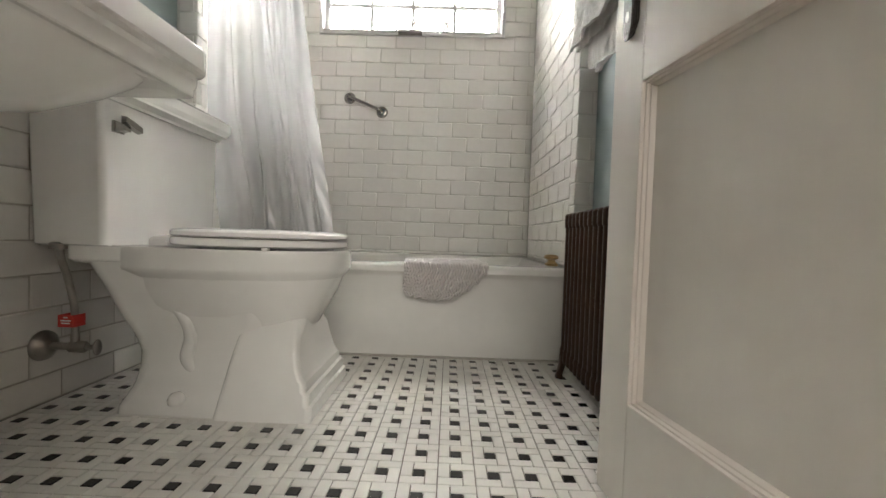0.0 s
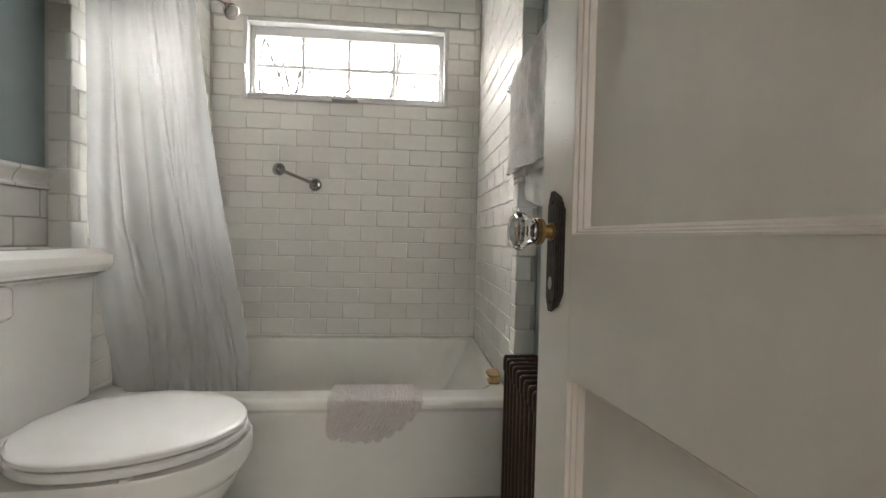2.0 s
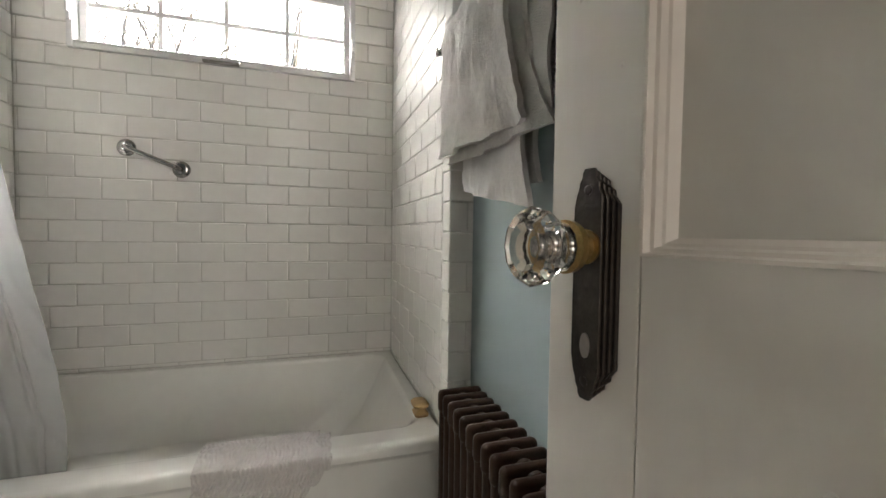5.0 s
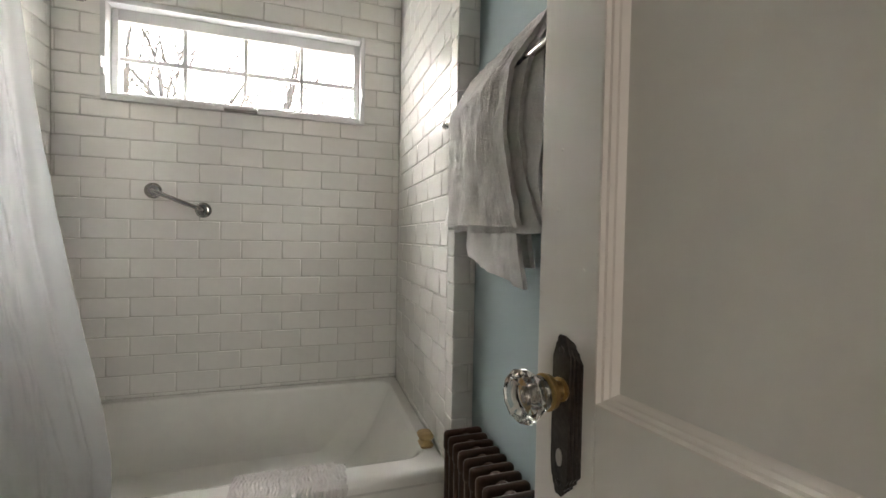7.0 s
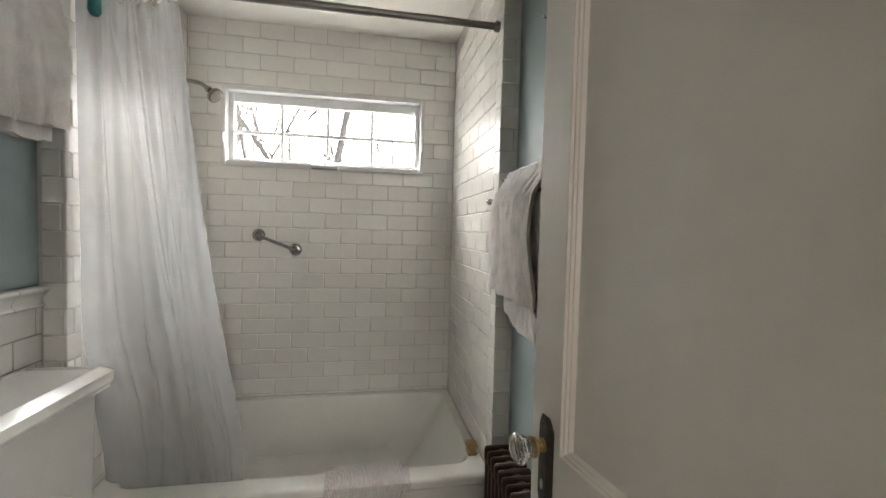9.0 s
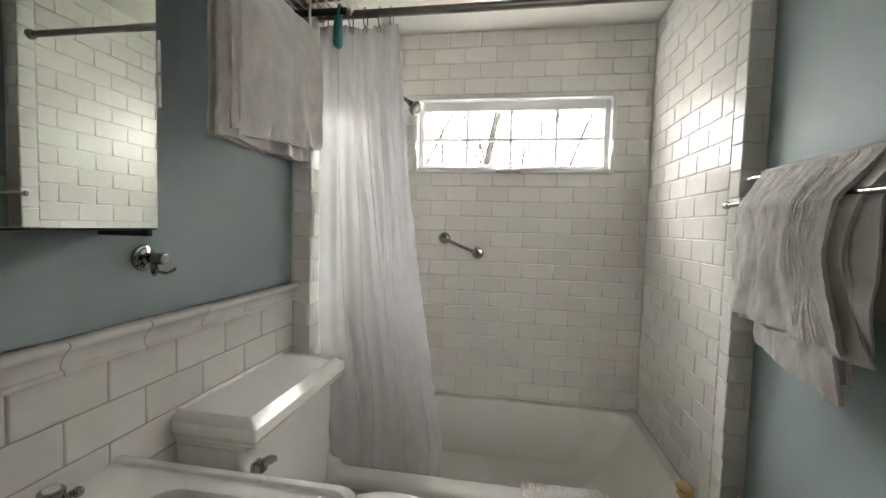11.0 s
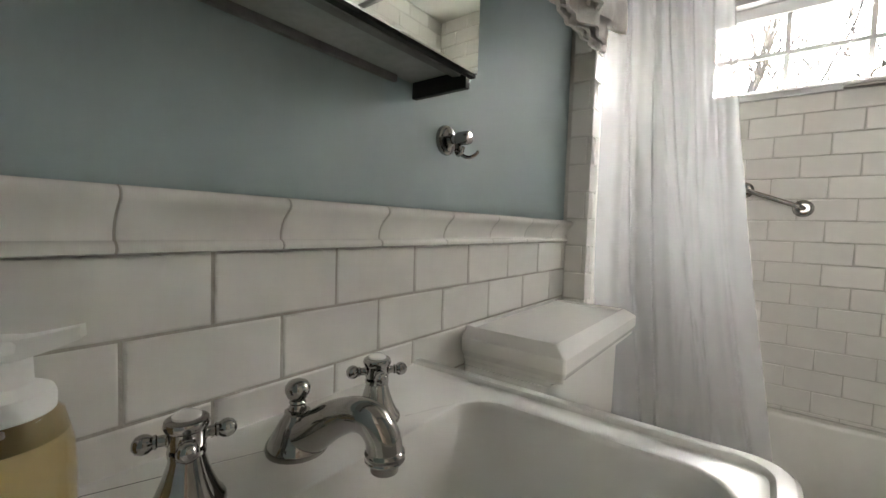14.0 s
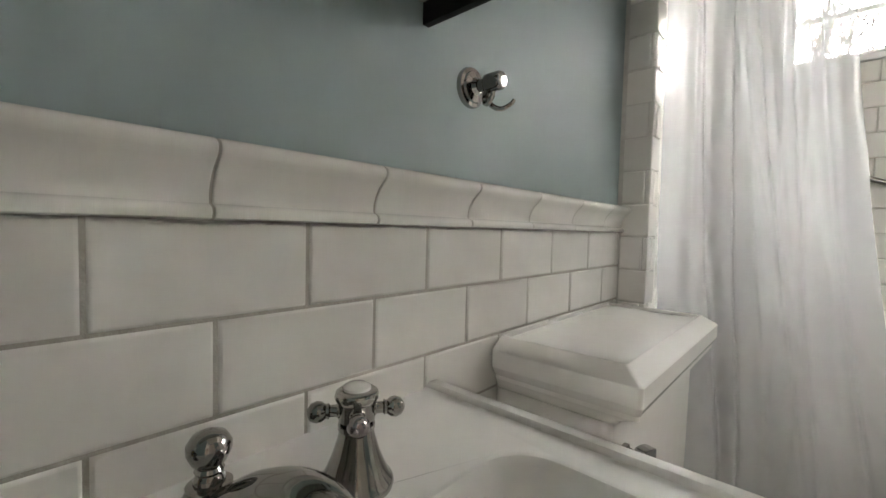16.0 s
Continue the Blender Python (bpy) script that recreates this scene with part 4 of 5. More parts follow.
# ---- grab bar ----
grab = base("grab_bar", "short chrome grab bar set at a slant on the tile", "grab bar", (-0.47, B, 1.11))
ends = (Vector((-0.557, B, 1.15)), Vector((-0.382, B, 1.08)))
for p in ends:
    part("flange", lathe([(0.03, 0.0005), (0.031, 0.003), (0.029, 0.007), (0.024, 0.009), (0.022, 0.012), (0.013, 0.014)], to(p, (0, -1, 0)), 26), M_CHROME, grab)
o = Vector((0, -0.036, 0))
d = (ends[1] - ends[0]).normalized()
part("bar", tube(bend([ends[0] + Vector((0, -0.01, 0)), ends[0] + Vector((0, -0.024, 0)) + d * 0.002, ends[0] + o + d * 0.012, ends[0] + o + d * 0.05, ends[1] + o - d * 0.05, ends[1] + o - d * 0.012, ends[1] + Vector((0, -0.024, 0)) - d * 0.002, ends[1] + Vector((0, -0.01, 0))]), 0.0085, 14), M_CHROME, grab)

# ---- radiator ----
rad = base("radiator", "brown painted cast iron column radiator by the wall", "radiator", (0.405, 0.9, 0))
RX, RHX, RT, PITCH, RY1 = 0.4055, 0.0505, 0.51, 0.0345, 1.182


def rad_section():
    bm = bmesh.new()
    for dx in (-0.036, 0, 0.036):
        tube([(RX + dx, 0, 0.075), (RX + dx, 0, RT - 0.03)], 0.0115, 10, bm)
    for z0, z1 in ((RT - 0.05, RT), (0.05, 0.1)):
        own = box(RX - RHX, RX + RHX, -0.0115, 0.0115, z0, z1, 0.0105, 3)
        merge(bm, own)
    return bm


sec = rad_section()
sec_me = None
for k in range(17):
    if sec_me is None:
        ob = part("section", sec, M_RAD, rad)
        sec_me = ob.data
    else:
        ob = link("section", sec_me, rad)
    ob.location = (0, RY1 - k * PITCH, 0)
hub = None
for k in range(16):
    for z in (RT - 0.022, 0.078):
        if hub is None:
            ob = part("hub", lathe([(0.014, -0.006), (0.0175, -0.004), (0.0175, 0.004), (0.014, 0.006)], to((RX, 0, 0), (0, 1, 0)), 14), M_RAD, rad)
            hub = ob.data
        else:
            ob = link("hub", hub, rad)
        ob.location = (0, RY1 - (k + 0.5) * PITCH, z)
for k in (0, 16):
    for s in (-1, 1):
        y = RY1 - k * PITCH
        part("foot", loft([rrect(RX + s * 0.05, y, 0.011, 0.012, 0.005, 0.0), rrect(RX + s * 0.05, y, 0.009, 0.01, 0.005, 0.012), rrect(RX + s * 0.042, y, 0.009, 0.01, 0.004, 0.04), rrect(RX + s * 0.038, y, 0.012, 0.012, 0.004, 0.07)]), M_RAD, rad)

# ---- towels ----


def drape(bar_x, bar_y0, bar_y1, bar_z, side, front, back, gap, r, seed, wave=0.006, taper=0.0, slant=0.0, thick=0.006, fold=0.0, nu=110, bow=0.0, rib=0.0):
    """Cloth hung over a bar that runs along y. side: the way the front drop faces."""
    bm = bmesh.new()
    prof = []
    nf, na, nb = 40, 10, 26
    for i in range(nf):
        s = 1 - i / nf
        prof.append((side * (r + gap * min(1.0, front * s / 0.085)), -front * s, s))
    for i in range(na + 1):
        a = math.pi * i / na
        prof.append((side * r * math.cos(a), r * math.sin(a), 0.0))
    for i in range(1, nb + 1):
        s = i / nb
        prof.append((-side * (r + gap * 0.2 * s), -back * s, -s))
    grid = []
    for dx, dz, s in prof:
        row = []
        for k in range(nu + 1):
            u = k / nu
            inset = taper * max(0.0, s) * (1 - 2 * u)
            y = bar_y0 + (bar_y1 - bar_y0) * u + inset + bow * (1 - u) ** 2 * math.sin(math.pi * min(1.0, max(0.0, s))) + 0.006 * noise.noise(Vector((u * 3, dz * 8, seed)))
            w = abs(s)
            off = wave * w * (math.sin(2 * math.pi * (1.6 * u + 0.13 * seed)) + 0.6 * math.sin(2 * math.pi * (3.7 * u + 0.31 * seed)))
            off += 0.017 * w * noise.noise(Vector((u * 6, dz * 9, seed + 5))) + (0.0022 + 1.6 * rib) * noise.noise(Vector((u * 14, dz * 24, seed + 9))) + (0.0006 + 1.3 * rib) * noise.noise(Vector((u * 38, dz * 60, seed + 2)))
            if rib and 0.12 < u < 0.4:
                off += rib * math.sin(2 * math.pi * 34 * u + 0.8 * noise.noise(Vector((u * 9, dz * 14, seed))))
            z = bar_z + dz + slant * u * max(0.0, s) - fold * max(0.0, s) * abs(math.sin(math.pi * u)) + 0.004 * noise.noise(Vector((u * 5, seed, 1)))
            row.append(bm.verts.new((bar_x + dx + side * off, y, z)))
        grid.append(row)
    for a, b in zip(grid, grid[1:]):
        for k in range(nu):
            bm.faces.new((a[k], a[k + 1], b[k + 1], b[k]))
    bmesh.ops.recalc_face_normals(bm, faces=bm.faces)
    bmesh.ops.solidify(bm, geom=bm.faces[:], thickness=thick)
    return bm


rack = base("towel_rack", "double chrome towel rail on the blue wall", "towel rail", (XR, 0.95, 1.3))
UX, UZ, OX, OZ = 0.425, 1.362, 0.386, 1.292
part("upper_bar", tube([(UX, 1.275, UZ), (UX, 0.6, UZ)], 0.0075, 14), M_CHROME, rack)
part("lower_bar", tube([(OX, 1.306, OZ), (OX, 0.57, OZ)], 0.0065, 14), M_CHROME, rack)
for y, s in ((1.302, 1), (0.574, -1)):
    part("end_knob", lathe([(0.0065, 0), (0.0105, 0.003), (0.011, 0.011), (0.007, 0.016)], to((OX, y, OZ), (0, s, 0)), 14), M_CHROME, rack)
for y in (1.225, 0.65):
    part("rose", lathe([(0.028, 0.0005), (0.028, 0.005), (0.018, 0.012), (0.012, 0.016)], to((XR, y, 1.345), (-1, 0, 0)), 22), M_CHROME, rack)
    part("bracket", tube(bend([(XR - 0.01, y, 1.345), (UX + 0.012, y, 1.35), (UX, y, UZ - 0.004), (UX - 0.018, y, 1.325), (OX + 0.004, y, OZ)]), 0.006, 10), M_CHROME, rack)
towel_a = base("hand_towel", "grey waffle hand towel folded over the towel rail", "towel", (UX, 1.0, 1.2), group="towels on the rail")
part("outer_cloth", drape(UX, 0.845, 1.2, UZ + 0.002, -1, 0.36, 0.3, 0.05, 0.016, 3, 0.004, -0.015, 0.012, 0.009, 0.0, bow=0.055, rib=0.0011), M_TOWEL, towel_a)
part("middle_cloth", drape(UX, 0.805, 1.17, UZ - 0.001, -1, 0.368, 0.28, 0.036, 0.0125, 5, 0.003, -0.01, 0.005, 0.008, bow=0.07, rib=0.0008), M_TOWEL, towel_a)
part("inner_cloth", drape(UX, 0.82, 1.16, UZ - 0.004, -1, 0.35, 0.26, 0.026, 0.0095, 6, 0.003, 0.0, 0.0, 0.006), M_TOWEL, towel_a)
towel_b = base("washcloth", "pale grey terry cloth hung on the lower rail", "towel", (OX, 1.0, 1.1), group="towels on the rail")
part("cloth", drape(OX + 0.03, 0.895, 1.165, OZ - 0.02, -1, 0.38, 0.34, 0.008, 0.011, 8, 0.0025, 0.0, 0.05, 0.008), M_TOWEL2, towel_b)

# ---- shelf with towel above the toilet ----
SHX, SHY0, SHY1, SHZ, TBX, TBZ = -0.735, 0.66, 1.25, 1.862, -0.8, 1.745
shelf = base("towel_shelf", "wall shelf of white wires on dark green rails", "shelf", (XP, 0.95, SHZ))
for y in (SHY0, SHY1):
    part("end_rail", tube([(XP + 0.002, y, SHZ), (SHX, y, SHZ)], 0.0105, 12), M_DGREEN, shelf)
    part("wall_foot", box(XP + 0.0005, XP + 0.012, y - 0.014, y + 0.014, SHZ - 0.035, SHZ + 0.035, 0.003), M_DGREEN, shelf)
for k in range(8):
    x = XP + 0.022 + k * 0.029
    part("wire", tube(bend([(x, SHY0 - 0.016, SHZ - 0.006), (x, SHY0 - 0.012, SHZ + 0.011), (x, SHY0 + 0.02, SHZ + 0.0145), (x, SHY1 - 0.02, SHZ + 0.0145), (x, SHY1 + 0.012, SHZ + 0.011), (x, SHY1 + 0.016, SHZ - 0.006)], 5), 0.0034, 7), M_WIRE, shelf)
part("towel_bar", tube([(TBX, SHY0, TBZ), (TBX, 1.178, TBZ)], 0.0055, 10), M_WIRE, shelf, "white hanging bar")
for y in (SHY0 + 0.012, 1.14):
    part("hanger", tube([(TBX, y, TBZ), (TBX, y, SHZ + 0.012)], 0.004, 8), M_WIRE, shelf)
towel_c = base("bath_towel", "grey bath towel folded over the shelf bar", "towel", (TBX, 0.95, 1.55))
part("outer_cloth", drape(TBX, 0.80, 1.15, TBZ + 0.004, 1, 0.36, 0.36, 0.018, 0.0145, 12, 0.007, 0.0, 0.03, 0.009), M_TOWEL, towel_c)
part("middle_cloth", drape(TBX, 0.78, 1.115, TBZ + 0.0025, 1, 0.35, 0.365, 0.012, 0.0115, 19, 0.005, 0.0, 0.02, 0.007), M_TOWEL, towel_c)
part("inner_cloth", drape(TBX, 0.755, 1.075, TBZ + 0.001, 1, 0.366, 0.37, 0.006, 0.0085, 15, 0.005, 0.0, -0.005, 0.006), M_TOWEL, towel_c)
folded = base("folded_cloth", "stack of folded khaki cloths on the wire shelf", "cloth", (-0.85, 0.95, SHZ + 0.018))
for k in range(3):
    part("fold", box(-0.945 + 0.006 * k, -0.745 + 0.005 * k, 0.70, 1.235 - 0.015 * k, SHZ + 0.0182 + 0.022 * k, SHZ + 0.039 + 0.022 * k, 0.009, 3), M_KHAKI, folded)
scrub = base("scrub_brush", "teal plastic scrub brush hanging from the shelf rail", "brush", (-0.757, SHY1, SHZ))
bm = tube(bend([(-0.757, SHY1 + 0.012, SHZ + 0.006), (-0.757, SHY1, SHZ + 0.016), (-0.757, SHY1 - 0.014, SHZ + 0.006), (-0.757, SHY1 - 0.014, SHZ - 0.06)]), 0.0045, 8)
part("handle", bm, M_TEAL, scrub)
part("head", loft([rrect(-0.757, SHY1 - 0.016, 0.008, 0.01, 0.006, SHZ - 0.115), rrect(-0.757, SHY1 - 0.016, 0.0125, 0.016, 0.008, SHZ - 0.105), rrect(-0.757, SHY1 - 0.016, 0.0115, 0.015, 0.008, SHZ - 0.05), rrect(-0.757, SHY1 - 0.014, 0.007, 0.008, 0.005, SHZ - 0.02)]), M_TEAL, scrub)

# ---- door ----
FREE = (0.268, 0.612)
dv = Vector((FREE[0] - HINGE[0], FREE[1] - HINGE[1], 0))
DW, DT = dv.length, 0.043
dv.normalize()
# u along the door from the free edge, v into the room away from the face, z up
DM = Matrix(((-dv.x, dv.y, 0, FREE[0]), (-dv.y, -dv.x, 0, FREE[1]), (0, 0, 1, 0), (0, 0, 0, 1)))
if DM.to_3x3().determinant() < 0 or (DM.to_3x3() @ Vector((0, 1, 0))).x > 0:
    DM = Matrix(((-dv.x, -dv.y, 0, FREE[0]), (-dv.y, dv.x, 0, FREE[1]), (0, 0, 1, 0), (0, 0, 0, 1)))
door = base("door_1", "old cream painted panelled door standing open", "door", (*FREE, 0), kind="structure")
STILE = 0.079


def dpart(name, own, material, parent, label="", smooth=True):
    bm = bmesh.new()
    merge(bm, own, DM)
    return part(name, bm, material, parent, label, smooth)


P1, P2 = (0.178, 0.668), (0.838, 1.92)
bm = box(0, STILE, -DT, 0, 0.008, 2.03, 0.0025)
box(DW - 0.11, DW, -DT, 0, 0.008, 2.03, 0.0025, bm=bm)
for z0, z1 in ((0.008, P1[0]), (P1[1], P2[0]), (P2[1], 2.03)):
    box(STILE, DW - 0.11, -DT + 0.0003, -0.0003, z0, z1, 0.0008, 1, bm=bm)
slab = dpart("stiles_and_rails", bm, M_DOOR, door)
for z0, z1 in (P1, P2):
    dpart("panel", box(STILE - 0.01, DW - 0.1, -0.0245, -0.0185, z0 - 0.01, z1 + 0.01), M_DOOR, slab, smooth=False)
    # stepped moulding round the panel
    bm = bmesh.new()
    prof = ((-0.0006, 0.0004), (0.0012, 0.0001), (0.0021, -0.0048), (0.0044, -0.0056), (0.0056, -0.0105), (0.0074, -0.0115), (0.0105, -0.0187))
    x0, x1 = STILE, DW - 0.11
    rings = [[(x0 + i, v, z0 + i), (x1 - i, v, z0 + i), (x1 - i, v, z1 - i), (x0 + i, v, z1 - i)] for i, v in prof]
    loft(rings, bm, False, False)
    dpart("moulding", bm, M_MOULD, slab, smooth=False)
    bm = bmesh.new()
    rings = [[(x0 + i, -DT - v, z0 + i), (x1 - i, -DT - v, z0 + i), (x1 - i, -DT - v, z1 - i), (x0 + i, -DT - v, z1 - i)] for i, v in prof]
    loft(rings, bm, False, False)
    dpart("moulding", bm, M_MOULD, slab, smooth=False)
EU, EZ0, EZ1 = 0.0455, 0.741, 0.893


def plate(layers):
    bm = bmesh.new()
    for w, z0, z1, v0, v1 in layers:
        h, c = w / 2, 0.018
        half = ((1.0, 1.0), (0.78, 0.7), (0.76, 0.52), (0.54, 0.32), (0.52, 0.14), (0.34, 0.0))
        out = [(EU - h * p, z0 + c * q) for p, q in half] + [(EU + h * p, z0 + c * q) for p, q in half[::-1]]
        out += [(EU + h * p, z1 - c * q) for p, q in half] + [(EU - h * p, z1 - c * q) for p, q in half[::-1]]
        loft([[(a, v0, b) for a, b in out], [(a, v1 - 0.0008, b) for a, b in out], [(EU + (a - EU) * 0.95, v1, b) for a, b in out]], bm)
    return bm


plate_part = dpart("escutcheon", plate(((0.039, EZ0 + 0.006, EZ1 - 0.006, 0.0002, 0.0024), (0.0335, EZ0 + 0.004, EZ1 - 0.004, 0.0024, 0.0044), (0.028, EZ0 + 0.002, EZ1 - 0.002, 0.0044, 0.0064), (0.0225, EZ0, EZ1, 0.0064, 0.0084))), M_BRONZE, door, "stepped dark bronze door plate", smooth=False)
KZ = 0.842
dpart("keyhole", loft([[(EU + 0.0042 * math.cos(q), v, EZ0 + 0.036 + 0.0085 * math.sin(q)) for q in [2 * math.pi * i / 16 for i in range(16)]] for v in (0.008, 0.0091)]), M_STEEL, plate_part, "pale keyhole slot")
knob = dpart("shank", lathe([(0.011, 0.008), (0.0115, 0.0105), (0.009, 0.012), (0.0085, 0.019), (0.0115, 0.021), (0.0165, 0.0235), (0.0172, 0.0285), (0.013, 0.0302)], to((EU, 0, KZ), (0, 1, 0)), 24), M_BRASS, door, "tarnished brass knob shank")


def faceted(profile, n=12):
    return lathe(profile, to((EU, 0, KZ), (0, 1, 0)), n)


dpart("crystal_knob", faceted([(0.0125, 0.0305), (0.0165, 0.033), (0.0175, 0.039), (0.0215, 0.0455), (0.0245, 0.051), (0.0245, 0.055), (0.021, 0.0595), (0.015, 0.06), (0.011, 0.058), (0.005, 0.057)]), M_CRYSTAL, door, "twelve-sided cut glass knob", smooth=False)
dpart("knob_core", lathe([(0.008, 0.0312), (0.008, 0.041), (0.005, 0.045), (0.0025, 0.0465)], to((EU, 0, KZ), (0, 1, 0)), 16), M_CHROME, door, "silvered core of the knob")
for z in (EZ0 + 0.012, EZ1 - 0.014):
    dpart("screw", lathe([(0.003, 0.008), (0.0034, 0.0092), (0.002, 0.0098)], to((EU, 0, z), (0, 1, 0)), 10), M_BRONZE, plate_part)
for z in (0.25, 1.05, 1.8):
    dpart("hinge", lathe([(0.006, -0.045), (0.006, 0.045)], Matrix.Translation((DW + 0.003, 0.004, z)), 10), M_BRONZE, door)
# old nail holes and paint blobs on the door
for u, z, r in ((0.026, 1.012, 0.0022), (0.03, 1.07, 0.0016), (0.17, 0.745, 0.003), (0.062, 0.955, 0.0015), (0.012, 1.31, 0.002)):
    dpart("paint_blob", lathe([(r, -0.0002), (r * 0.85, 0.0005), (r * 0.4, 0.0009), (r * 0.1, 0.001)], to((u, 0, z), (0, 1, 0)), 10), M_DOOR, slab, "small blob in the old paint")

# ---- tiles ----
TILE_MESH = {}


def tile_mesh(w, h, d, bev, material, name="tile"):
    """A thin slab with eased edges, lying in x and y, its face up z."""
    key = (name, round(w, 3), round(h, 3), d, material.name)
    if key not in TILE_MESH:
        w, h = key[1], key[2]
        b = min(bev, w * 0.3, h * 0.3)
        v = []
        for i, z in ((0, 0), (0, d - bev), (b * 0.35, d - bev * 0.3), (b, d)):
            v += [(i, i, z), (w - i, i, z), (w - i, h - i, z), (i, h - i, z)]
        f = [(12, 13, 14, 15)]
        for k in (0, 4, 8):
            f += [(k + i, k + (i + 1) % 4, k + 4 + (i + 1) % 4, k + 4 + i) for i in range(4)]
        me = bpy.data.meshes.new(name)
        me.from_pydata(v, [], f)
        me.materials.append(material)
        for p in me.polygons[1:]:
            p.use_smooth = True
        TILE_MESH[key] = me
    return TILE_MESH[key]


G = 0.003


def lay(wall, origin, u, v, u0, u1, v0, v1, pw, ph, phase, row0, holes=(), seed=0, depth=0.006):
    """Running-bond tiles on a plane: u along, v up, clipped to the area and round holes."""
    rnd = random.Random(seed)
    u, v, origin = Vector(u), Vector(v), Vector(origin)
    n = u.cross(v)
    r = math.floor((v0 - row0) / ph)
    while row0 + r * ph < v1:
        zb, zt = max(v0, row0 + r * ph + G / 2), min(v1, row0 + (r + 1) * ph - G / 2)
        shift = phase + (pw / 2 if r % 2 else 0)
        c = math.floor((u0 - shift) / pw)
        while shift + c * pw < u1:
            a, b = max(u0, shift + c * pw + G / 2), min(u1, shift + (c + 1) * pw - G / 2)
            c += 1
            rects = [(a, b, zb, zt)]
            for ha, hb, hz0, hz1 in holes:
                out = []
                for x0, x1, y0, y1 in rects:
                    if x1 <= ha or x0 >= hb or y1 <= hz0 or y0 >= hz1:
                        out.append((x0, x1, y0, y1))
                        continue
                    if y0 < hz0:
                        out.append((x0, x1, y0, hz0))
                    if y1 > hz1:
                        out.append((x0, x1, hz1, y1))
                    m0, m1 = max(y0, hz0), min(y1, hz1)
                    if x0 < ha:
                        out.append((x0, ha, m0, m1))
                    if x1 > hb:
                        out.append((hb, x1, m0, m1))
                rects = out
            for x0, x1, y0, y1 in rects:
                if x1 - x0 < 0.006 or y1 - y0 < 0.006:
                    continue
                me = tile_mesh(x1 - x0, y1 - y0, depth, 0.003, M_TILE)
                p = origin + u * x0 + v * y0
                tilt = Matrix.Rotation(rnd.uniform(-0.0025, 0.0025), 3, u) @ Matrix.Rotation(rnd.uniform(-0.0025, 0.0025), 3, v)
                m = (tilt @ Matrix((u, v, n)).transposed()).to_4x4()
                m.translation = p - n * (depth - rnd.uniform(-0.0004, 0.0004))
                ob = new("tile", me)
                ob.parent = wall
                ob.matrix_basis = m
        r += 1


PW, PH = 0.158, 0.0768
# back wall, seen face to -y: u runs along +x, so v must make the normal point to the room
lay(wall_back, (0, B, 0), (1, 0, 0), (0, 0, 1), AL, AR, 0.333, SOFFIT, PW, PH, -0.478, 0.333 + 0.012, [(WX0, WX1, WZ0, WZ1)], 1)
lay(wall_alcove_right, (AR, 0, 0), (0, -1, 0), (0, 0, 1), -B, -J - 0.063, 0.333, SOFFIT, PW, PH, -0.03, 0.345, [], 2)
lay(wall_alcove_right, (AR, 0, 0), (0, -1, 0), (0, 0, 1), -J - 0.06, -J, 0.333, SOFFIT, 0.3, PH, -J - 0.15, 0.318, [], 3)
lay(wall_alcove_left, (AL, 0, 0), (0, 1, 0), (0, 0, 1), J + 0.063, B, 0.333, SOFFIT, PW, PH, 0.05, 0.345, [], 4)
lay(wall_alcove_left, (AL, 0, 0), (0, 1, 0), (0, 0, 1), J, J + 0.06, 0.333, SOFFIT, 0.3, PH, J - 0.12, 0.318, [], 5)
lay(wall_alcove_right, (0, J, 0), (1, 0, 0), (0, 0, 1), AR + 0.001, XR, 0.003, CEIL, 0.3, PH, AR - 0.1, 0.318, [], 6)
lay(wall_alcove_left, (0, J, 0), (1, 0, 0), (0, 0, 1), XL, AL - 0.001, 0.003, CEIL, 0.3, PH, XL - 0.1, 0.318, [], 7)
lay(wall_left, (XL, 0, 0), (0, 1, 0), (0, 0, 1), YF, J, 0.003, 0.943, PW, 0.0795, 0.348 - PW * 4.5, 0.943 - 0.0795 * 12 + 0.0, [], 8)
backing = part("tile_backing", box(XP, XL - 0.0022, YF, J, 0, 0.95), M_GROUT, wall_left, smooth=False)
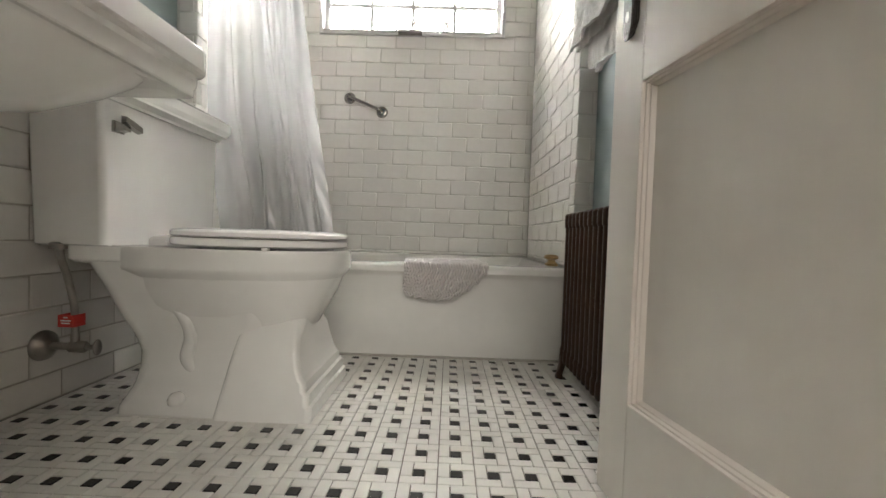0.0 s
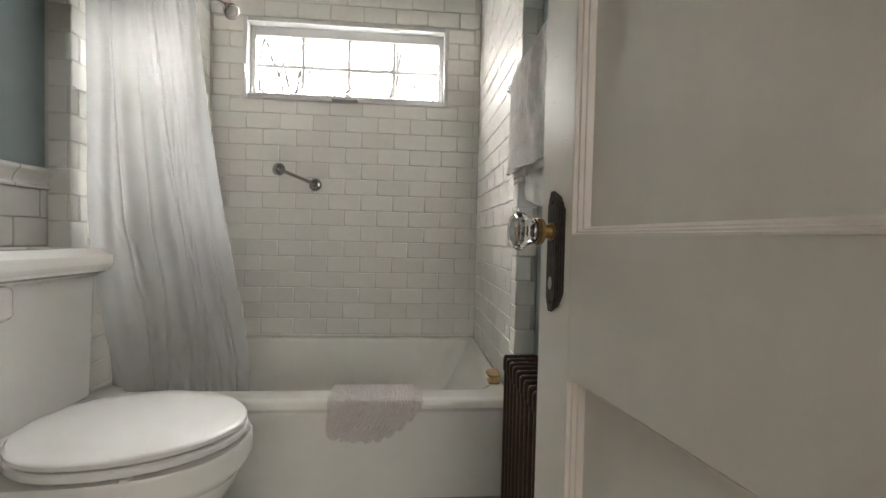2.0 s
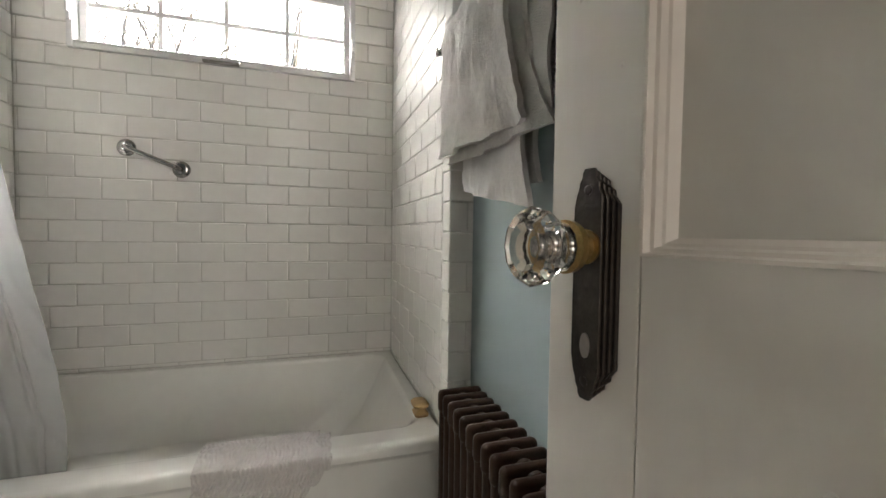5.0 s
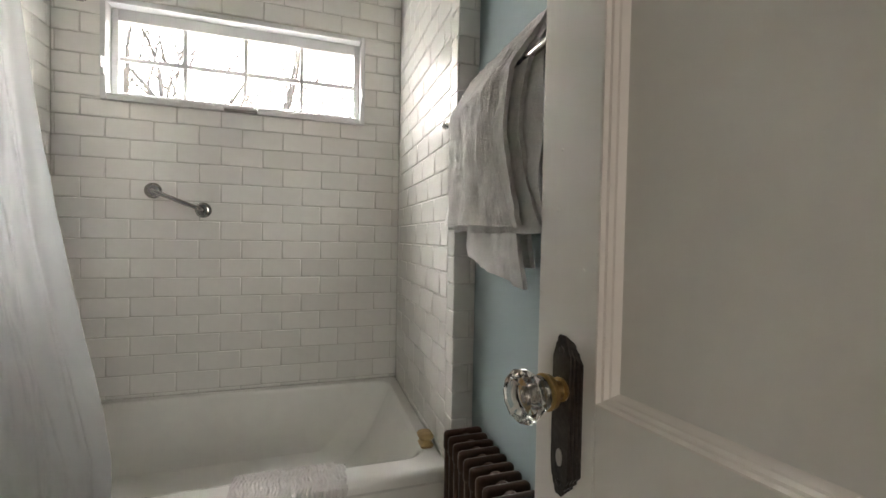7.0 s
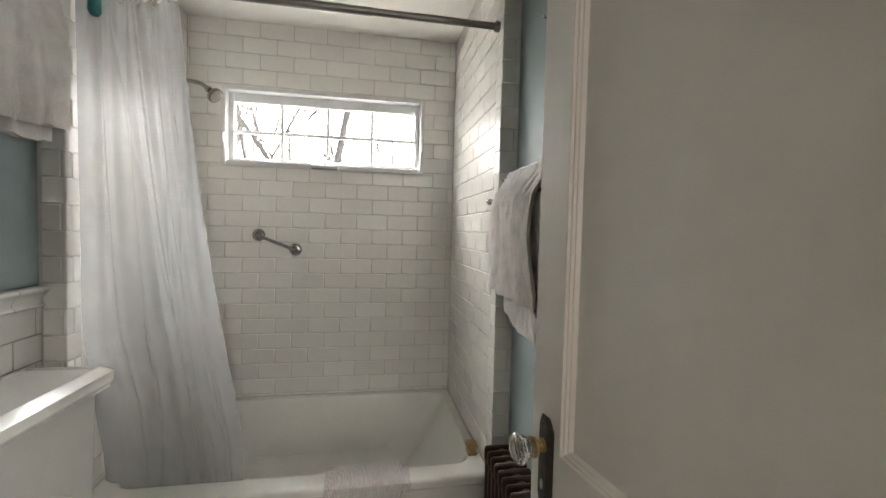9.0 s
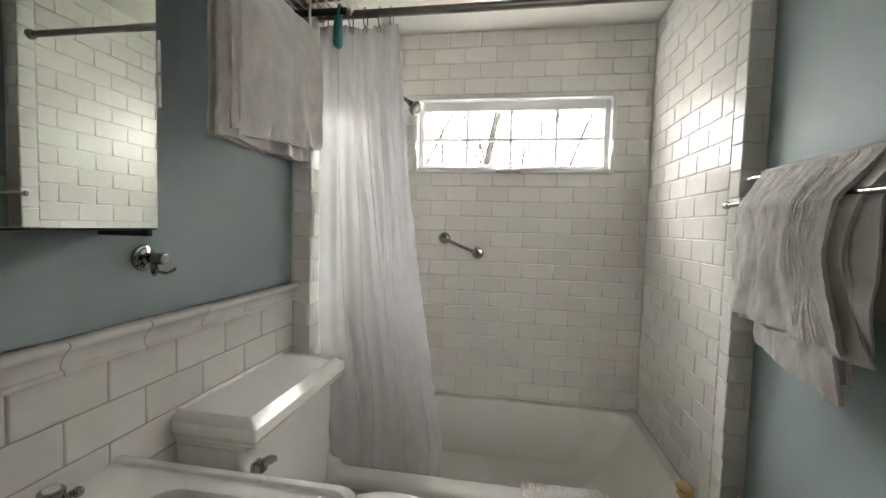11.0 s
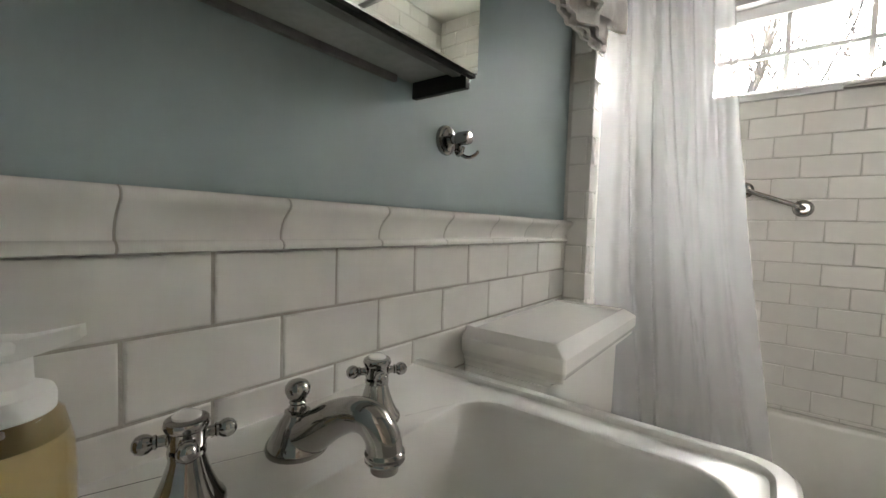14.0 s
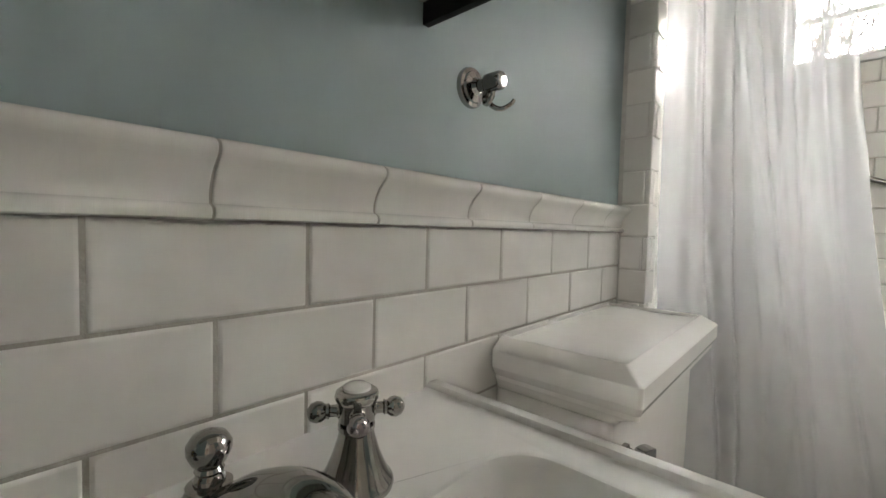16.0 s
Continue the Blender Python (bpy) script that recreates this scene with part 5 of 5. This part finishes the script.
# cap moulding along the top of the wainscot
prof = ((-0.0095, 0.942), (0.004, 0.942), (0.008, 0.9435), (0.0098, 0.947), (0.0088, 0.951), (0.005, 0.9535), (0.0018, 0.9545), (0.001, 0.957), (0.0018, 0.963), (0.0045, 0.971), (0.0095, 0.979), (0.0155, 0.985), (0.0205, 0.9895), (0.0228, 0.994), (0.0215, 0.999), (0.0165, 1.0023), (0.004, 1.0035), (-0.0095, 1.0035))
y = 0.423 - PW * 3
while y < J:
    a, b = max(y + 0.0012, YF), min(y + PW - 0.0012, J)
    e = 0.0018
    rings = [[(XL + (dx if dx < 0 else max(0, dx - e * 0.8)), a, z) for dx, z in prof]] + [[(XL + dx, q, z) for dx, z in prof] for q in (a + e, b - e)] + [[(XL + (dx if dx < 0 else max(0, dx - e * 0.8)), b, z) for dx, z in prof]]
    part("cap_tile", loft(rings), M_TILE, wall_left)
    y += PW
bm = loft([[(XL + dx * 0.8 - 0.001, q, z) for dx, z in prof] for q in (YF, J)])
part("cap_joint", bm, M_GROUT, wall_left)
# floor: pinwheel mosaic, a black dot in four white bars
Q = 0.0674
U = Q / 3
OX0, OY0 = -0.04 - Q / 2, 0.773 - Q / 2
g = 0.0023
BARS = ((0, 0, 2, 1), (2, 0, 1, 2), (1, 2, 2, 1), (0, 1, 1, 2))
fv, ff, fm = [], [], []
rnd = random.Random(11)
for i in range(-15, 9):
    for j in range(-12, 10):
        X, Y = OX0 + i * Q, OY0 + j * Q
        if X < XL - Q or X > XR or Y > J + 0.02 or Y < YF - Q:
            continue
        near = -4 <= i <= 5 and -3 <= j <= 2
        for a, b, w, h in BARS + ((1, 1, 1, 1),):
            black = w == h
            # the bar's rows turn the way that the pinwheels turn in the room
            x0, x1 = X + a * U + g / 2, X + (a + w) * U - g / 2
            y0, y1 = Y + b * U + g / 2, Y + (b + h) * U - g / 2
            x0, x1, y0, y1 = max(x0, XL), min(x1, XR), max(y0, YF), min(y1, J + 0.03)
            if x1 - x0 < 0.003 or y1 - y0 < 0.003:
                continue
            me = tile_mesh(x1 - x0, y1 - y0, 0.004, 0.0008, M_FLOORB if black else M_FLOORW, "dot" if black else "bar")
            z = -0.004 + rnd.uniform(-0.0002, 0.0002)
            if near:
                ob = new("black_tile" if black else "white_tile", me)
                ob.parent = floor
                ob.location = (x0, y0, z)
            else:
                k = len(fv)
                fv += [(q.co.x + x0, q.co.y + y0, q.co.z + z) for q in me.vertices]
                for p in me.polygons:
                    ff.append(tuple(n + k for n in p.vertices))
                    fm.append(1 if black else 0)
me = bpy.data.meshes.new("mosaic")
me.from_pydata(fv, [], ff)
me.materials.append(M_FLOORW)
me.materials.append(M_FLOORB)
me.polygons.foreach_set("material_index", fm)
ob = link("mosaic", me, floor)
ob["kind"] = "stuff"
